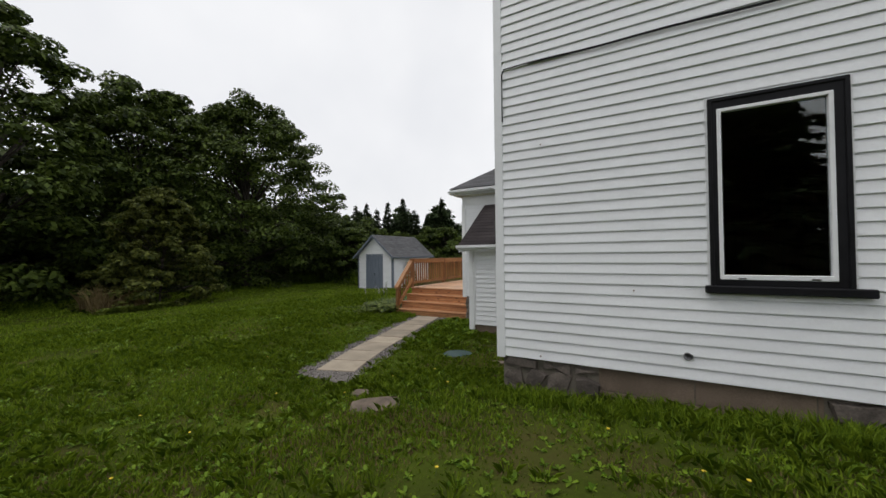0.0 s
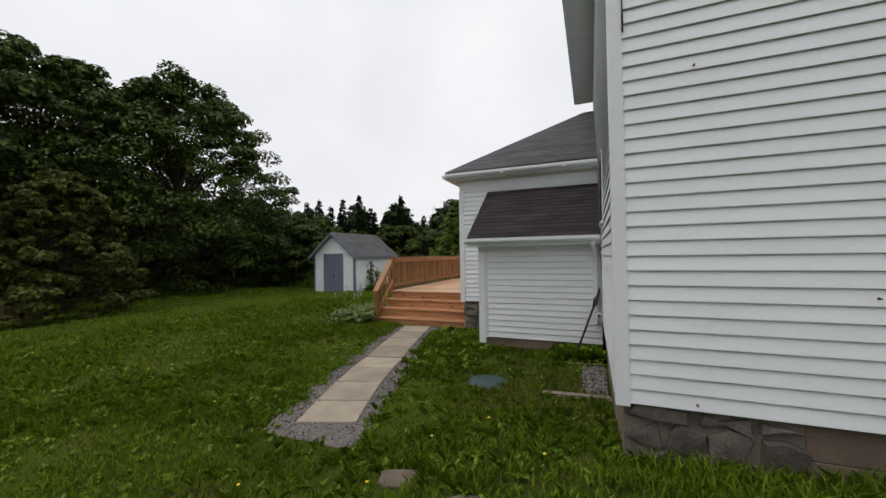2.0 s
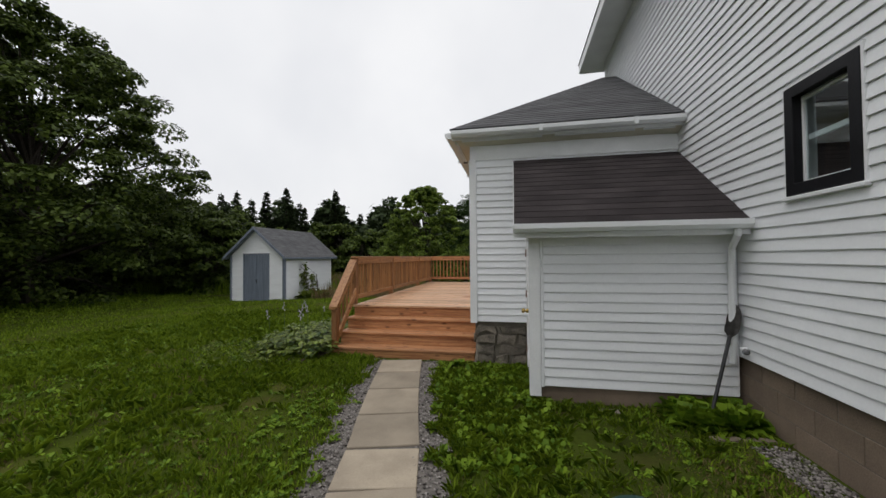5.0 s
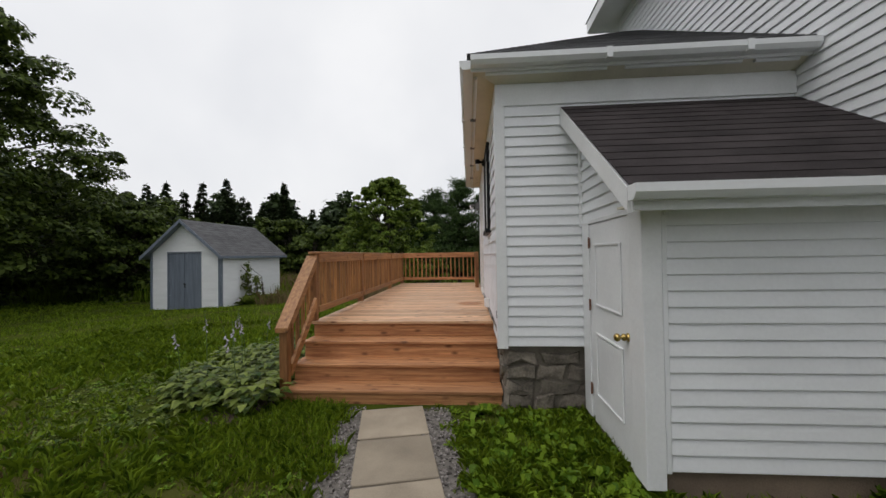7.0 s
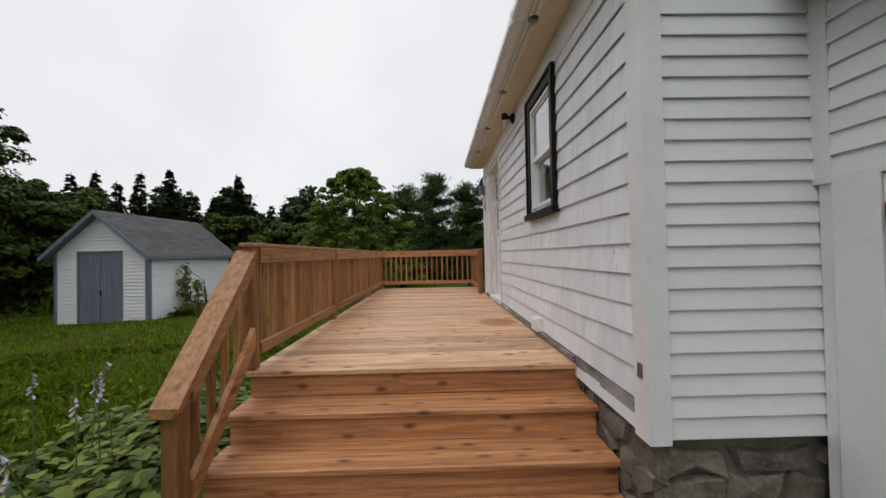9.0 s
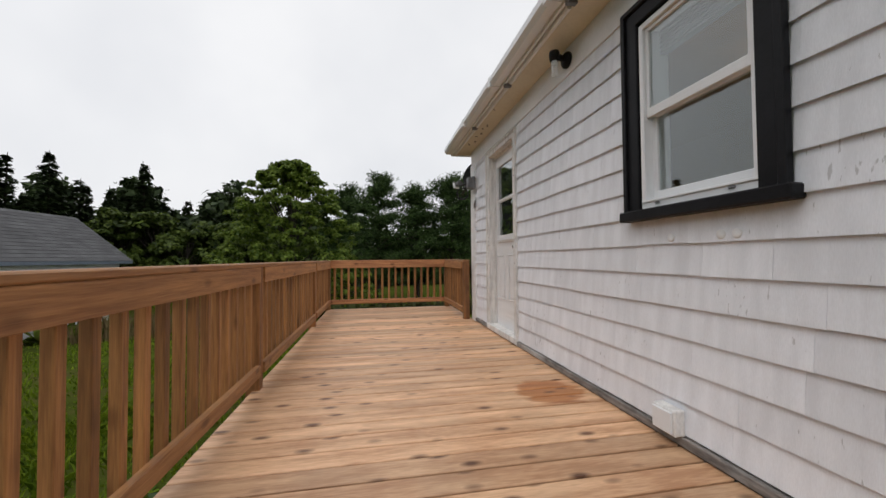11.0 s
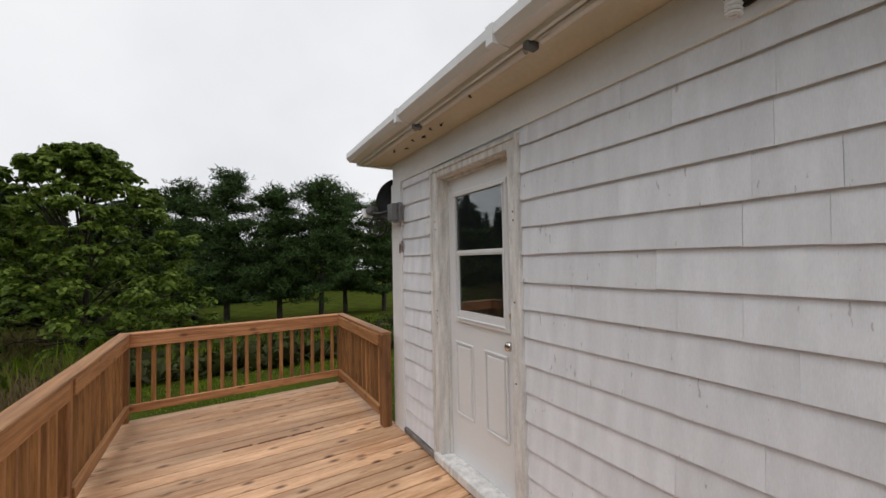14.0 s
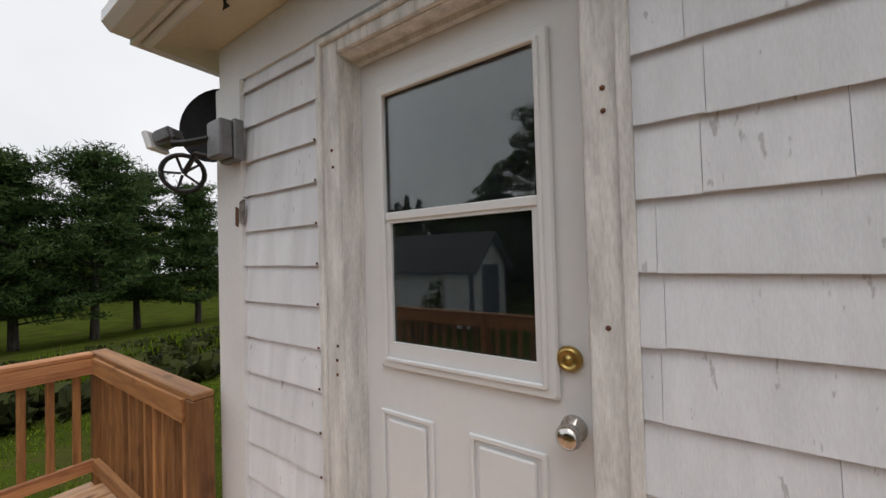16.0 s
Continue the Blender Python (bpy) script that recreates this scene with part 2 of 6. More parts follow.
LEAF = leaf_material("maple_leaf", (0.012, 0.025, 0.004), (0.112, 0.155, 0.028), 0.5, 0.2)
SAPLEAF = leaf_material("young_maple_leaf", (0.020, 0.032, 0.006), (0.150, 0.165, 0.034), 0.5, 0.25)
LEAF2 = leaf_material("bright_leaf", (0.052, 0.085, 0.012), (0.21, 0.26, 0.045), 0.5, 0.3)
ASHLEAF = leaf_material("ash_leaf", (0.042, 0.080, 0.010), (0.20, 0.27, 0.042), 0.5, 0.3)
NEEDLE = leaf_material("spruce_needle", (0.014, 0.026, 0.009), (0.050, 0.075, 0.024), 0.6, 0.1)
BRUSH = leaf_material("brush_leaf", (0.022, 0.026, 0.010), (0.085, 0.100, 0.028), 0.6, 0.2)
PINE = leaf_material("pine_needle", (0.010, 0.026, 0.008), (0.080, 0.132, 0.036), 0.6, 0.15)
WEED = leaf_material("weed_leaf", (0.060, 0.125, 0.007), (0.20, 0.30, 0.024), 0.5, 0.25)
HOSTA = leaf_material("hosta_leaf", (0.024, 0.056, 0.008), (0.215, 0.265, 0.055), 0.45, 0.2)
BARK = material("dark_bark", (0.05, 0.04, 0.032), 0.95, vary=0.5, scale=6, stretch=(3, 3, 0.6), fine=40, bump=1.0)
TEAL = material("teal_plastic", (0.022, 0.060, 0.056), 0.6, vary=0.25, scale=6, bump=0.1, patch=0.2)
ROOM = material("interior_plaster", (0.30, 0.24, 0.17), 0.8, vary=0.1, bump=0.05)
ROOMWOOD = material("interior_wood", (0.14, 0.075, 0.035), 0.6, vary=0.3, scale=4, stretch=(5, 5, 0.5), bump=0.1)
PANE = glass_material("window_glass")
GREYBLIND = material("grey_blind", (0.33, 0.33, 0.32), 0.6, vary=0.1, bump=0.0)


# ---- building helpers ----
def part(name, bm, mat, parent=None, label=""):
    """Links a bmesh, built in world places, as one mesh under a thing or a part."""
    me = bpy.data.meshes.new(name)
    bm.to_mesh(me); bm.free()
    me.materials.append(mat)
    return piece(name, me, parent, label=label)


def piece(name, me, parent=None, m=None, label=""):
    ob = new(name, me)
    if m is not None:
        ob.matrix_basis = m
    if parent is not None:
        ob.parent = parent
        if parent.type == "EMPTY":
            ob.matrix_parent_inverse = parent.matrix_basis.inverted()
    if label:
        ob["label"] = label
    return ob


def thing(name, at, label, category, group="", kind=""):
    e = new(name)
    e.empty_display_size = 0.2
    e.matrix_basis = Matrix.Translation(at)
    return tagged(e, label, category, group, kind)


def box(bm, x0, x1, y0, y1, z0, z1, m=None):
    v = [bm.verts.new((x, y, z)) for x in (x0, x1) for y in (y0, y1) for z in (z0, z1)]
    for f in ((0, 1, 3, 2), (4, 6, 7, 5), (0, 4, 5, 1), (2, 3, 7, 6), (0, 2, 6, 4), (1, 5, 7, 3)):
        bm.faces.new([v[i] for i in f])
    if m is not None:
        bmesh.ops.transform(bm, matrix=m, verts=v)
    return v


def boxed(*boxes, bevel=0.0):
    bm = bmesh.new()
    for b in boxes:
        box(bm, *b)
    if bevel:
        bmesh.ops.bevel(bm, geom=bm.edges[:], offset=bevel, segments=1, affect="EDGES")
    return bm


def prism(outline, a, b, axis):
    """A closed outline (two coordinates each) swept from a to b along x, y or z."""
    bm = bmesh.new()
    put = {"x": lambda u, v, w: (w, u, v), "y": lambda u, v, w: (u, w, v), "z": lambda u, v, w: (u, v, w)}[axis]
    lo = [bm.verts.new(put(u, v, a)) for u, v in outline]
    hi = [bm.verts.new(put(u, v, b)) for u, v in outline]
    n = len(outline)
    for i in range(n):
        bm.faces.new((lo[i], lo[(i + 1) % n], hi[(i + 1) % n], hi[i]))
    bm.faces.new(lo[::-1]); bm.faces.new(hi)
    bmesh.ops.recalc_face_normals(bm, faces=bm.faces[:])
    return bm


def tube(bm, path, r0, r1=None, n=8):
    """A tapered tube along points."""
    r1 = r0 if r1 is None else r1
    rings = []
    path = [Vector(p) for p in path]
    for i, p in enumerate(path):
        d = (path[min(i + 1, len(path) - 1)] - path[max(i - 1, 0)]).normalized()
        q = d.to_track_quat("Z", "Y")
        r = r0 + (r1 - r0) * i / max(1, len(path) - 1)
        rings.append([bm.verts.new(p + q @ Vector((r * math.cos(2 * math.pi * k / n), r * math.sin(2 * math.pi * k / n), 0))) for k in range(n)])
    for a, b in zip(rings, rings[1:]):
        for k in range(n):
            bm.faces.new((a[k], a[(k + 1) % n], b[(k + 1) % n], b[k]))
    bm.faces.new(rings[0][::-1]); bm.faces.new(rings[-1])


def tubed(path, r0, r1=None, n=8):
    bm = bmesh.new(); tube(bm, path, r0, r1, n)
    return bm


def lathe(profile, m, n=16):
    """A turned shape: (radius, height) pairs about local z, placed by m."""
    bm = bmesh.new()
    rings = [[bm.verts.new((r * math.cos(2 * math.pi * k / n), r * math.sin(2 * math.pi * k / n), h)) for k in range(n)] for r, h in profile]
    for a, b in zip(rings, rings[1:]):
        for k in range(n):
            bm.faces.new((a[k], a[(k + 1) % n], b[(k + 1) % n], b[k]))
    bm.faces.new(rings[0][::-1]); bm.faces.new(rings[-1])
    bmesh.ops.transform(bm, matrix=m, verts=bm.verts)
    for f in bm.faces:
        f.smooth = True
    return bm


def soup(name, verts, faces, mat, parent=None, label="", smooth=False):
    """One mesh from numpy arrays of corners and faces of equal size."""
    me = bpy.data.meshes.new(name)
    verts = np.asarray(verts, np.float32); faces = np.asarray(faces, np.int32)
    me.vertices.add(len(verts)); me.vertices.foreach_set("co", verts.ravel())
    k = faces.shape[1]
    me.loops.add(faces.size); me.loops.foreach_set("vertex_index", faces.ravel())
    me.polygons.add(len(faces)); me.polygons.foreach_set("loop_start", np.arange(len(faces), dtype=np.int32) * k)
    me.update(calc_edges=True)
    me.materials.append(mat)
    return piece(name, me, parent, label=label)


def ring(axis, a0, a1, z0, z1, w, d0, d1, wb=None, wt=None, bevel=0.0):
    """A closed rectangular frame, one mesh, from d0 to d1 across the wall."""
    wb = w if wb is None else wb
    wt = w if wt is None else wt
    out = [(a0, z0), (a1, z0), (a1, z1), (a0, z1)]
    inn = [(a0 + w, z0 + wb), (a1 - w, z0 + wb), (a1 - w, z1 - wt), (a0 + w, z1 - wt)]
    bm = bmesh.new()
    put = (lambda u, v, d: (d, u, v)) if axis == "x" else (lambda u, v, d: (u, d, v))
    of, ob_, jf, jb = [[bm.verts.new(put(u, v, d)) for u, v in q] for q, d in ((out, d0), (out, d1), (inn, d0), (inn, d1))]
    for k in range(4):
        j = (k + 1) % 4
        bm.faces.new((of[k], of[j], jf[j], jf[k])); bm.faces.new((ob_[j], ob_[k], jb[k], jb[j]))
        bm.faces.new((of[j], of[k], ob_[k], ob_[j])); bm.faces.new((jf[k], jf[j], jb[j], jb[k]))
    bmesh.ops.recalc_face_normals(bm, faces=bm.faces[:])
    if bevel:
        bmesh.ops.bevel(bm, geom=bm.edges[:], offset=bevel, segments=1, affect="EDGES")
    return bm


def wall_bm(axis, at, depth, a0, a1, z0, z1, holes=()):
    """A wall of thickness depth behind the plane axis = at, along the other axis from a0 to a1, with openings (b0, b1, c0, c1) through it."""
    us = sorted({a0, a1, *[h[0] for h in holes], *[h[1] for h in holes]})
    vs = sorted({z0, z1, *[h[2] for h in holes], *[h[3] for h in holes]})
    bm = bmesh.new()
    lo, hi = min(at, at + depth), max(at, at + depth)
    for u0, u1 in zip(us, us[1:]):
        for v0, v1 in zip(vs, vs[1:]):
            um, vm = (u0 + u1) / 2, (v0 + v1) / 2
            if any(h[0] < um < h[1] and h[2] < vm < h[3] for h in holes):
                continue
            box(bm, *((lo, hi, u0, u1) if axis == "x" else (u0, u1, lo, hi)), v0, v1)
    bmesh.ops.remove_doubles(bm, verts=bm.verts[:], dist=1e-5)
    return bm


def clapboards(parent, axis, at, side, a0, a1, z0, z1, pitch, mat, holes=(), lip=0.018, name="siding_board", ends=None):
    """Courses of siding on the plane axis = at, facing side (-1 or 1); each a tapered board with a thick lower edge."""
    rows = int(math.ceil((z1 - z0) / pitch - 1e-6))
    for i in range(rows):
        lo, hi = z0 + i * pitch, min(z0 + (i + 1) * pitch, z1)
        b0, b1 = (a0, a1) if ends is None else ends((lo + hi) / 2)
        if b1 - b0 < 0.03:
            continue
        spans = [(b0, b1)]
        for h in holes:
            if h[2] < (lo + hi) / 2 < h[3]:
                spans = [s for u, v in spans for s in ((u, min(v, h[0])), (max(u, h[1]), v)) if s[1] - s[0] > 0.01]
        for u, v in spans:
            w = at + side * 0.001
            o = [(w, lo + 0.020), (w + side * (lip - 0.009), lo + 0.006), (w + side * (lip - 0.002), lo), (w + side * lip, lo + 0.003), (w + side * (lip - 0.001), lo + pitch * 0.12), (w + side * 0.003, hi + 0.002), (w, hi + 0.002)]
            bm = prism(o, u, v, "y" if axis == "x" else "x")
            part(name, bm, mat, parent)


def ground_z(x, y):
    """Height of the ground: a low bank by the house's south front, falling gently away to the west and north."""
    s = lambda a: max(0.0, min(1.0, a)) ** 2 * (3 - 2 * max(0.0, min(1.0, a)))
    z = -0.27
    z += 0.27 * s((5.6 - y) / 2.2) * s((x + 3.6) / 1.6)
    z += 0.06 * max(0.0, min(6.0, x + 1.2)) * s((6 - y) / 2)
    z -= 0.045 * max(0.0, min(12.0, -7.5 - x))
    z -= 0.075 * max(0.0, min(26.0, y - 17)) * s((x + 22) / 14)
    return z


# ---- ground ----
def build_ground():
    xs = sorted({*[round(-14 + 0.35 * i, 3) for i in range(60)], *[-14 - 1.6 * 1.25 ** i for i in range(1, 22)], *[7 + 1.6 * 1.25 ** i for i in range(1, 22)]})
    ys = sorted({*[round(-4 + 0.35 * i, 3) for i in range(66)], *[-4 - 1.6 * 1.25 ** i for i in range(1, 22)], *[19.1 + 1.6 * 1.25 ** i for i in range(1, 22)]})
    v = [(x, y, ground_z(x, y) + 0.03 * noise.noise((x * 0.5, y * 0.5, 0))) for y in ys for x in xs]
    n = len(xs)
    f = [(j * n + i, j * n + i + 1, (j + 1) * n + i + 1, (j + 1) * n + i) for j in range(len(ys) - 1) for i in range(n - 1)]
    g = soup("ground", v, f, LAWN)
    for p in g.data.polygons:
        p.use_smooth = True
    tagged(g, "uneven green lawn falling away from the white house", "lawn", kind="structure")


build_ground()

# ---- main house ----
HX, HY, HN, HE, HTOP = -1.36, 4.0, 12.65, 9.5, 5.92
BIG = (0.60, 1.34, 1.20, 2.655)
SMALL = (6.17, 6.74, 1.81, 2.59)
house = thing("farmhouse", (HX, HY, 0.0), "tall white vinyl-sided farmhouse on a stained block foundation", "house")
south = part("wall_south", wall_bm("y", HY, 0.16, HX, HE, 0.33, HTOP, [BIG]), VINYL, house)
west = part("wall_west", wall_bm("x", HX, 0.16, HY + 0.16, HN, 0.33, HTOP, [SMALL]), VINYL, house)
part("wall_north", wall_bm("y", HN, -0.16, HX + 0.16, HE, 0.33, HTOP), VINYL, house)
part("wall_east", wall_bm("x", HE, -0.16, HY + 0.16, HN - 0.16, 0.33, HTOP), VINYL, house)
part("corner_board", boxed((HX - 0.022, HX + 0.07, HY - 0.022, HY + 0.0, 0.31, HTOP), (HX - 0.022, HX + 0.0, HY, HY + 0.07, 0.31, HTOP)), PVC, house)
part("eave", boxed((HX - 0.52, HX + 0.0, HY - 0.3, HN + 0.32, HTOP, HTOP + 0.03), (HX - 0.55, HX - 0.52, HY - 0.3, HN + 0.32, HTOP - 0.02, HTOP + 0.2), bevel=0.004), PAINT, house)
part("corner_board", boxed((HX - 0.022, HX + 0.0, HN - 0.09, HN, 3.0, HTOP)), PVC, house)
part("frieze_board", boxed((HX - 0.026, HX, HY + 0.07, HN, HTOP - 0.16, HTOP)), PAINT, house)
part("eave_north", boxed((HX, HE, HN, HN + 0.32, HTOP, HTOP + 0.03), (HX - 0.52, HE, HN + 0.32, HN + 0.35, HTOP - 0.02, HTOP + 0.2)), PAINT, house)
bm = bmesh.new()
rv = [bm.verts.new(p) for p in ((HX - 0.57, HY - 0.35, HTOP + 0.2), (HE + 0.4, HY - 0.35, HTOP + 0.2), (HE + 0.4, HN + 0.36, HTOP + 0.2), (HX - 0.57, HN + 0.36, HTOP + 0.2),
                                (HX + 3, (HY + HN) / 2, HTOP + 2.8), (HE - 3, (HY + HN) / 2, HTOP + 2.8))]
for f in ((0, 1, 5, 4), (1, 2, 5), (2, 3, 4, 5), (3, 0, 4), (3, 2, 1, 0)):
    bm.faces.new([rv[i] for i in f])
part("roof", bm, ROOF_A, house)

# ---- kitchen ell ----
EX, ES, EN, EB, ET = -4.17, 8.78, 14.27, 0.34, 2.955
KW = (10.07, 10.70, 1.615, 2.63)
DO = (12.60, 13.44, 0.50, 2.66)
ell = thing("kitchen_wing", (EX, ES, 0.0), "single-storey white kitchen wing with grey hip roof on fieldstone", "house wing")
ell_west = part("wall_west", wall_bm("x", EX, 0.16, ES, EN, EB + 0.02, ET + 0.1, [KW, DO]), PAINT, ell)
ell_south = part("wall_south", wall_bm("y", ES, 0.16, EX + 0.16, HX, EB + 0.02, ET + 0.1), VINYL, ell)
part("wall_north", wall_bm("y", EN, -0.16, EX + 0.16, 3.0, EB + 0.02, ET + 0.1), PAINT, ell)
OV, OVS, OVN, EZ = 0.235, 0.18, 0.38, 3.145
RX, RY, RZ = -1.62, 11.75, 5.18

# slanted soffit, fascia and hip roof of the wing
e0, e1, n0, n1 = EX - OV, 3.0, ES - OVS, EN + OVN
bm = bmesh.new()
o = [bm.verts.new(p) for p in ((e0, n0, EZ - 0.12), (e0, n1, EZ - 0.12), (e1, n1, EZ - 0.12), (e1, n0, EZ - 0.12))]
i = [bm.verts.new(p) for p in ((EX, ES, ET), (EX, EN, ET), (e1, EN, ET), (e1, ES, ET))]
for a, b in ((0, 1), (1, 2), (3, 0)):
    bm.faces.new((o[a], o[b], i[b], i[a]))
part("soffit", bm, SOFFIT, ell)
part("fascia", boxed((e0 - 0.02, e0, n0 - 0.02, n1 + 0.02, EZ - 0.14, EZ + 0.0), (e0, HX, n0 - 0.02, n0, EZ - 0.14, EZ), (e0, e1, n1, n1 + 0.02, EZ - 0.14, EZ)), PAINT, ell)
part("frieze_board", boxed((EX - 0.018, EX, ES - 0.018, EN + 0.018, 2.75, ET), (EX, HX, ES - 0.018, ES, 2.74, ET)), PAINT, ell)
CORN = {"sw": Vector((e0 - 0.05, n0 - 0.05, EZ + 0.01)), "nw": Vector((e0 - 0.05, n1 + 0.05, EZ + 0.01)), "se": Vector((HX + 0.0, n0 - 0.05, EZ + 0.01)), "ne": Vector((e1, n1 + 0.05, EZ + 0.01))}
APEX, RIDGE = Vector((RX, RY, RZ)), Vector((e1, RY, RZ))


def roof_courses(name, bl, br, tr, tl, pitch, mat, parent, lift=0.007):
    """Overlapping courses of shingles on the sloping quad from its lower edge to its upper edge: each a thin strip, proud at its lower edge."""
    nrm = (br - bl).cross(tl - bl).normalized()
    n = max(1, int(round(((tl - bl).length + (tr - br).length) / 2 / pitch)))
    for k in range(n):
        a, b = k / n, min(1.0, (k + 1.12) / n)
        p = [bl.lerp(tl, a), br.lerp(tr, a), br.lerp(tr, b), bl.lerp(tl, b)]
        bm = bmesh.new()
        lo = [bm.verts.new(q) for q in p]
        hi = [bm.verts.new(q + nrm * (lift if j < 2 else 0.0015)) for j, q in enumerate(p)]
        for f in ((3, 2, 1, 0), (4, 5, 6, 7), (0, 1, 5, 4), (1, 2, 6, 5), (2, 3, 7, 6), (3, 0, 4, 7)):
            bm.faces.new([(lo + hi)[q] for q in f])
        bmesh.ops.remove_doubles(bm, verts=bm.verts[:], dist=1e-5)
        part(name, bm, mat, parent)


# roof body under the courses
bm = bmesh.new()
q = [bm.verts.new(p) for p in (CORN["sw"], CORN["se"], CORN["ne"], CORN["nw"], APEX, RIDGE, (e1, n0, EZ + 0.01))]
for f in ((0, 6, 5, 4), (0, 4, 3), (3, 4, 5, 2), (0, 3, 2, 6)):
    bm.faces.new([q[j] for j in f])
ell_roof = part("roof", bm, ROOF_A, ell)
up = Vector((0, 0, 0.004))
slope_s = Vector((HX, n0 - 0.05, EZ + 0.01))
roof_courses("shingle_course", CORN["sw"] + up, slope_s + up, Vector((HX, RY, RZ)) + up, APEX + up, 0.14, ROOF_A, ell_roof)
roof_courses("shingle_course", CORN["nw"] + up, CORN["sw"] + up, APEX + up, APEX + up + Vector((0, 0.001, 0)), 0.14, ROOF_A, ell_roof)

# gutters: open half-round troughs
def gutter(parent, p0, p1, out, r=0.055):
    p0, p1, out = Vector(p0), Vector(p1), Vector(out)
    d = (p1 - p0).normalized()
    prof = [(0.0, 0.0), (0.0, -0.085), (0.075, -0.085), (0.105, -0.05), (0.105, 0.0), (0.098, 0.0), (0.098, -0.045), (0.072, -0.078), (0.007, -0.078), (0.007, 0.0)]
    bm = bmesh.new()
    a = [bm.verts.new(p0 + out * u + Vector((0, 0, v))) for u, v in prof]
    b = [bm.verts.new(p1 + out * u + Vector((0, 0, v))) for u, v in prof]
    n = len(prof)
    for k in range(n):
        bm.faces.new((a[k], a[(k + 1) % n], b[(k + 1) % n], b[k]))
    for e in (a, b):
        bm.faces.new(e[:5])
    bmesh.ops.recalc_face_normals(bm, faces=bm.faces[:])
    return part("gutter", bm, PVC, parent, "white plastic rain gutter")


GZT = EZ - 0.028
g = gutter(ell, (e0 - 0.02, n0 - 0.02, GZT), (e0 - 0.02, n1 + 0.02, GZT), (-1, 0, 0))
for y in (9.9, 11.1, 12.3, 13.4):
    part("gutter_joint", boxed((e0 - 0.132, e0 - 0.018, y, y + 0.05, GZT - 0.092, GZT + 0.004)), PVC, g)
g = gutter(ell, (e0 - 0.02, n0 - 0.02, GZT), (HX - 0.02, n0 - 0.02, GZT), (0, -1, 0))
for x in (-3.2, -2.0):
    part("gutter_joint", boxed((x, x + 0.05, n0 - 0.132, n0 - 0.018, GZT - 0.092, GZT + 0.004)), PVC, g)
for y0, y1 in ((n0 + 0.1, 9.75), (9.88, 11.0), (11.1, 12.15), (12.25, 13.3), (13.42, n1 - 0.06)):
    part("soffit_strip", tubed([(e0 + 0.028, y0, EZ - 0.142), (e0 + 0.028, y1, EZ - 0.142)], 0.020, n=8), PVC, ell, "round white strip under the eave")
for x0, x1 in ((e0 + 0.12, -3.15), (-2.98, -1.95), (-1.84, HX - 0.1)):
    part("soffit_strip", tubed([(x0, n0 + 0.028, EZ - 0.142), (x1, n0 + 0.028, EZ - 0.142)], 0.020, n=8), PVC, ell, "round white strip under the eave")
for y in (9.815, 11.05, 12.2, 13.36):
    part("gutter_hanger", boxed((e0 - 0.02, e0 + 0.05, y - 0.02, y + 0.02, EZ - 0.165, EZ - 0.13), bevel=0.004), GREYMETAL, ell)
part("corner_board", boxed((EX - 0.03, EX + 0.0, ES - 0.03, ES + 0.10, EB, 2.75), (EX, EX + 0.07, ES - 0.03, ES, EB, 2.74)), PAINT, ell)
part("corner_board", boxed((EX - 0.03, EX, EN - 0.19, EN + 0.03, EB, 2.75), (EX, EX + 0.1, EN, EN + 0.03, EB, 2.75)), PAINT, ell)

# ---- cellar porch: lean-to between the wing and the main house ----
PX, PY = -3.37, 7.5
porch = thing("cellar_porch", (PX, PY, -0.25), "low white lean-to cellar porch with a dark shingle roof", "porch")
PDO = (7.69, 8.50, -0.14, 1.52)
p_south = part("wall_south", wall_bm("y", PY, 0.1, PX, HX - 0.02, -0.09, 1.66), VINYL, porch)
p_west = part("wall_west", wall_bm("x", PX, 0.1, PY + 0.1, ES - 0.02, -0.22, 1.52, [PDO]), PAINT, porch)
PR0, PR1 = (7.29, 1.645), (ES - 0.02, 2.70)
p_gable = part("gable", prism([(PY + 0.02, 1.52), (ES - 0.02, 1.52), (ES - 0.02, 2.60), (PY + 0.02, 1.70)], PX + 0.002, PX + 0.1, "x"), VINYL, porch)
ov = PX - 0.16
p_roof = part("roof", prism([(PR0[0], PR0[1]), (PR1[0], PR1[1]), (PR1[0], PR1[1] - 0.05), (PR0[0], PR0[1] - 0.05)], ov, HX - 0.02, "x"), PAINT, porch)
roof_courses("shingle_course", Vector((ov - 0.02, PR0[0] - 0.02, PR0[1] + 0.004)), Vector((HX - 0.02, PR0[0] - 0.02, PR0[1] + 0.004)), Vector((HX - 0.02, PR1[0], PR1[1] + 0.004)), Vector((ov - 0.02, PR1[0], PR1[1] + 0.004)), 0.13, ROOF_B, p_roof)
part("bargeboard", prism([(PR0[0], PR0[1] - 0.002), (PR1[0], PR1[1] - 0.002), (PR1[0], PR1[1] - 0.17), (PR0[0], PR0[1] - 0.15)], ov - 0.025, ov, "x"), PAINT, porch)
part("fascia", boxed((ov, HX - 0.02, PR0[0] - 0.02, PR0[0], PR0[1] - 0.14, PR0[1])), PAINT, porch)
part("soffit", boxed((ov, HX - 0.02, PR0[0], PY, 1.535, 1.55)), SOFFIT, porch)
gutter(porch, (ov - 0.03, PR0[0] - 0.02, PR0[1]), (HX - 0.04, PR0[0] - 0.02, PR0[1]), (0, -1, 0))
part("corner_post", boxed((PX - 0.03, PX + 0.09, PY - 0.03, PY + 0.15, -0.2, 1.535), bevel=0.004), PAINT, porch)
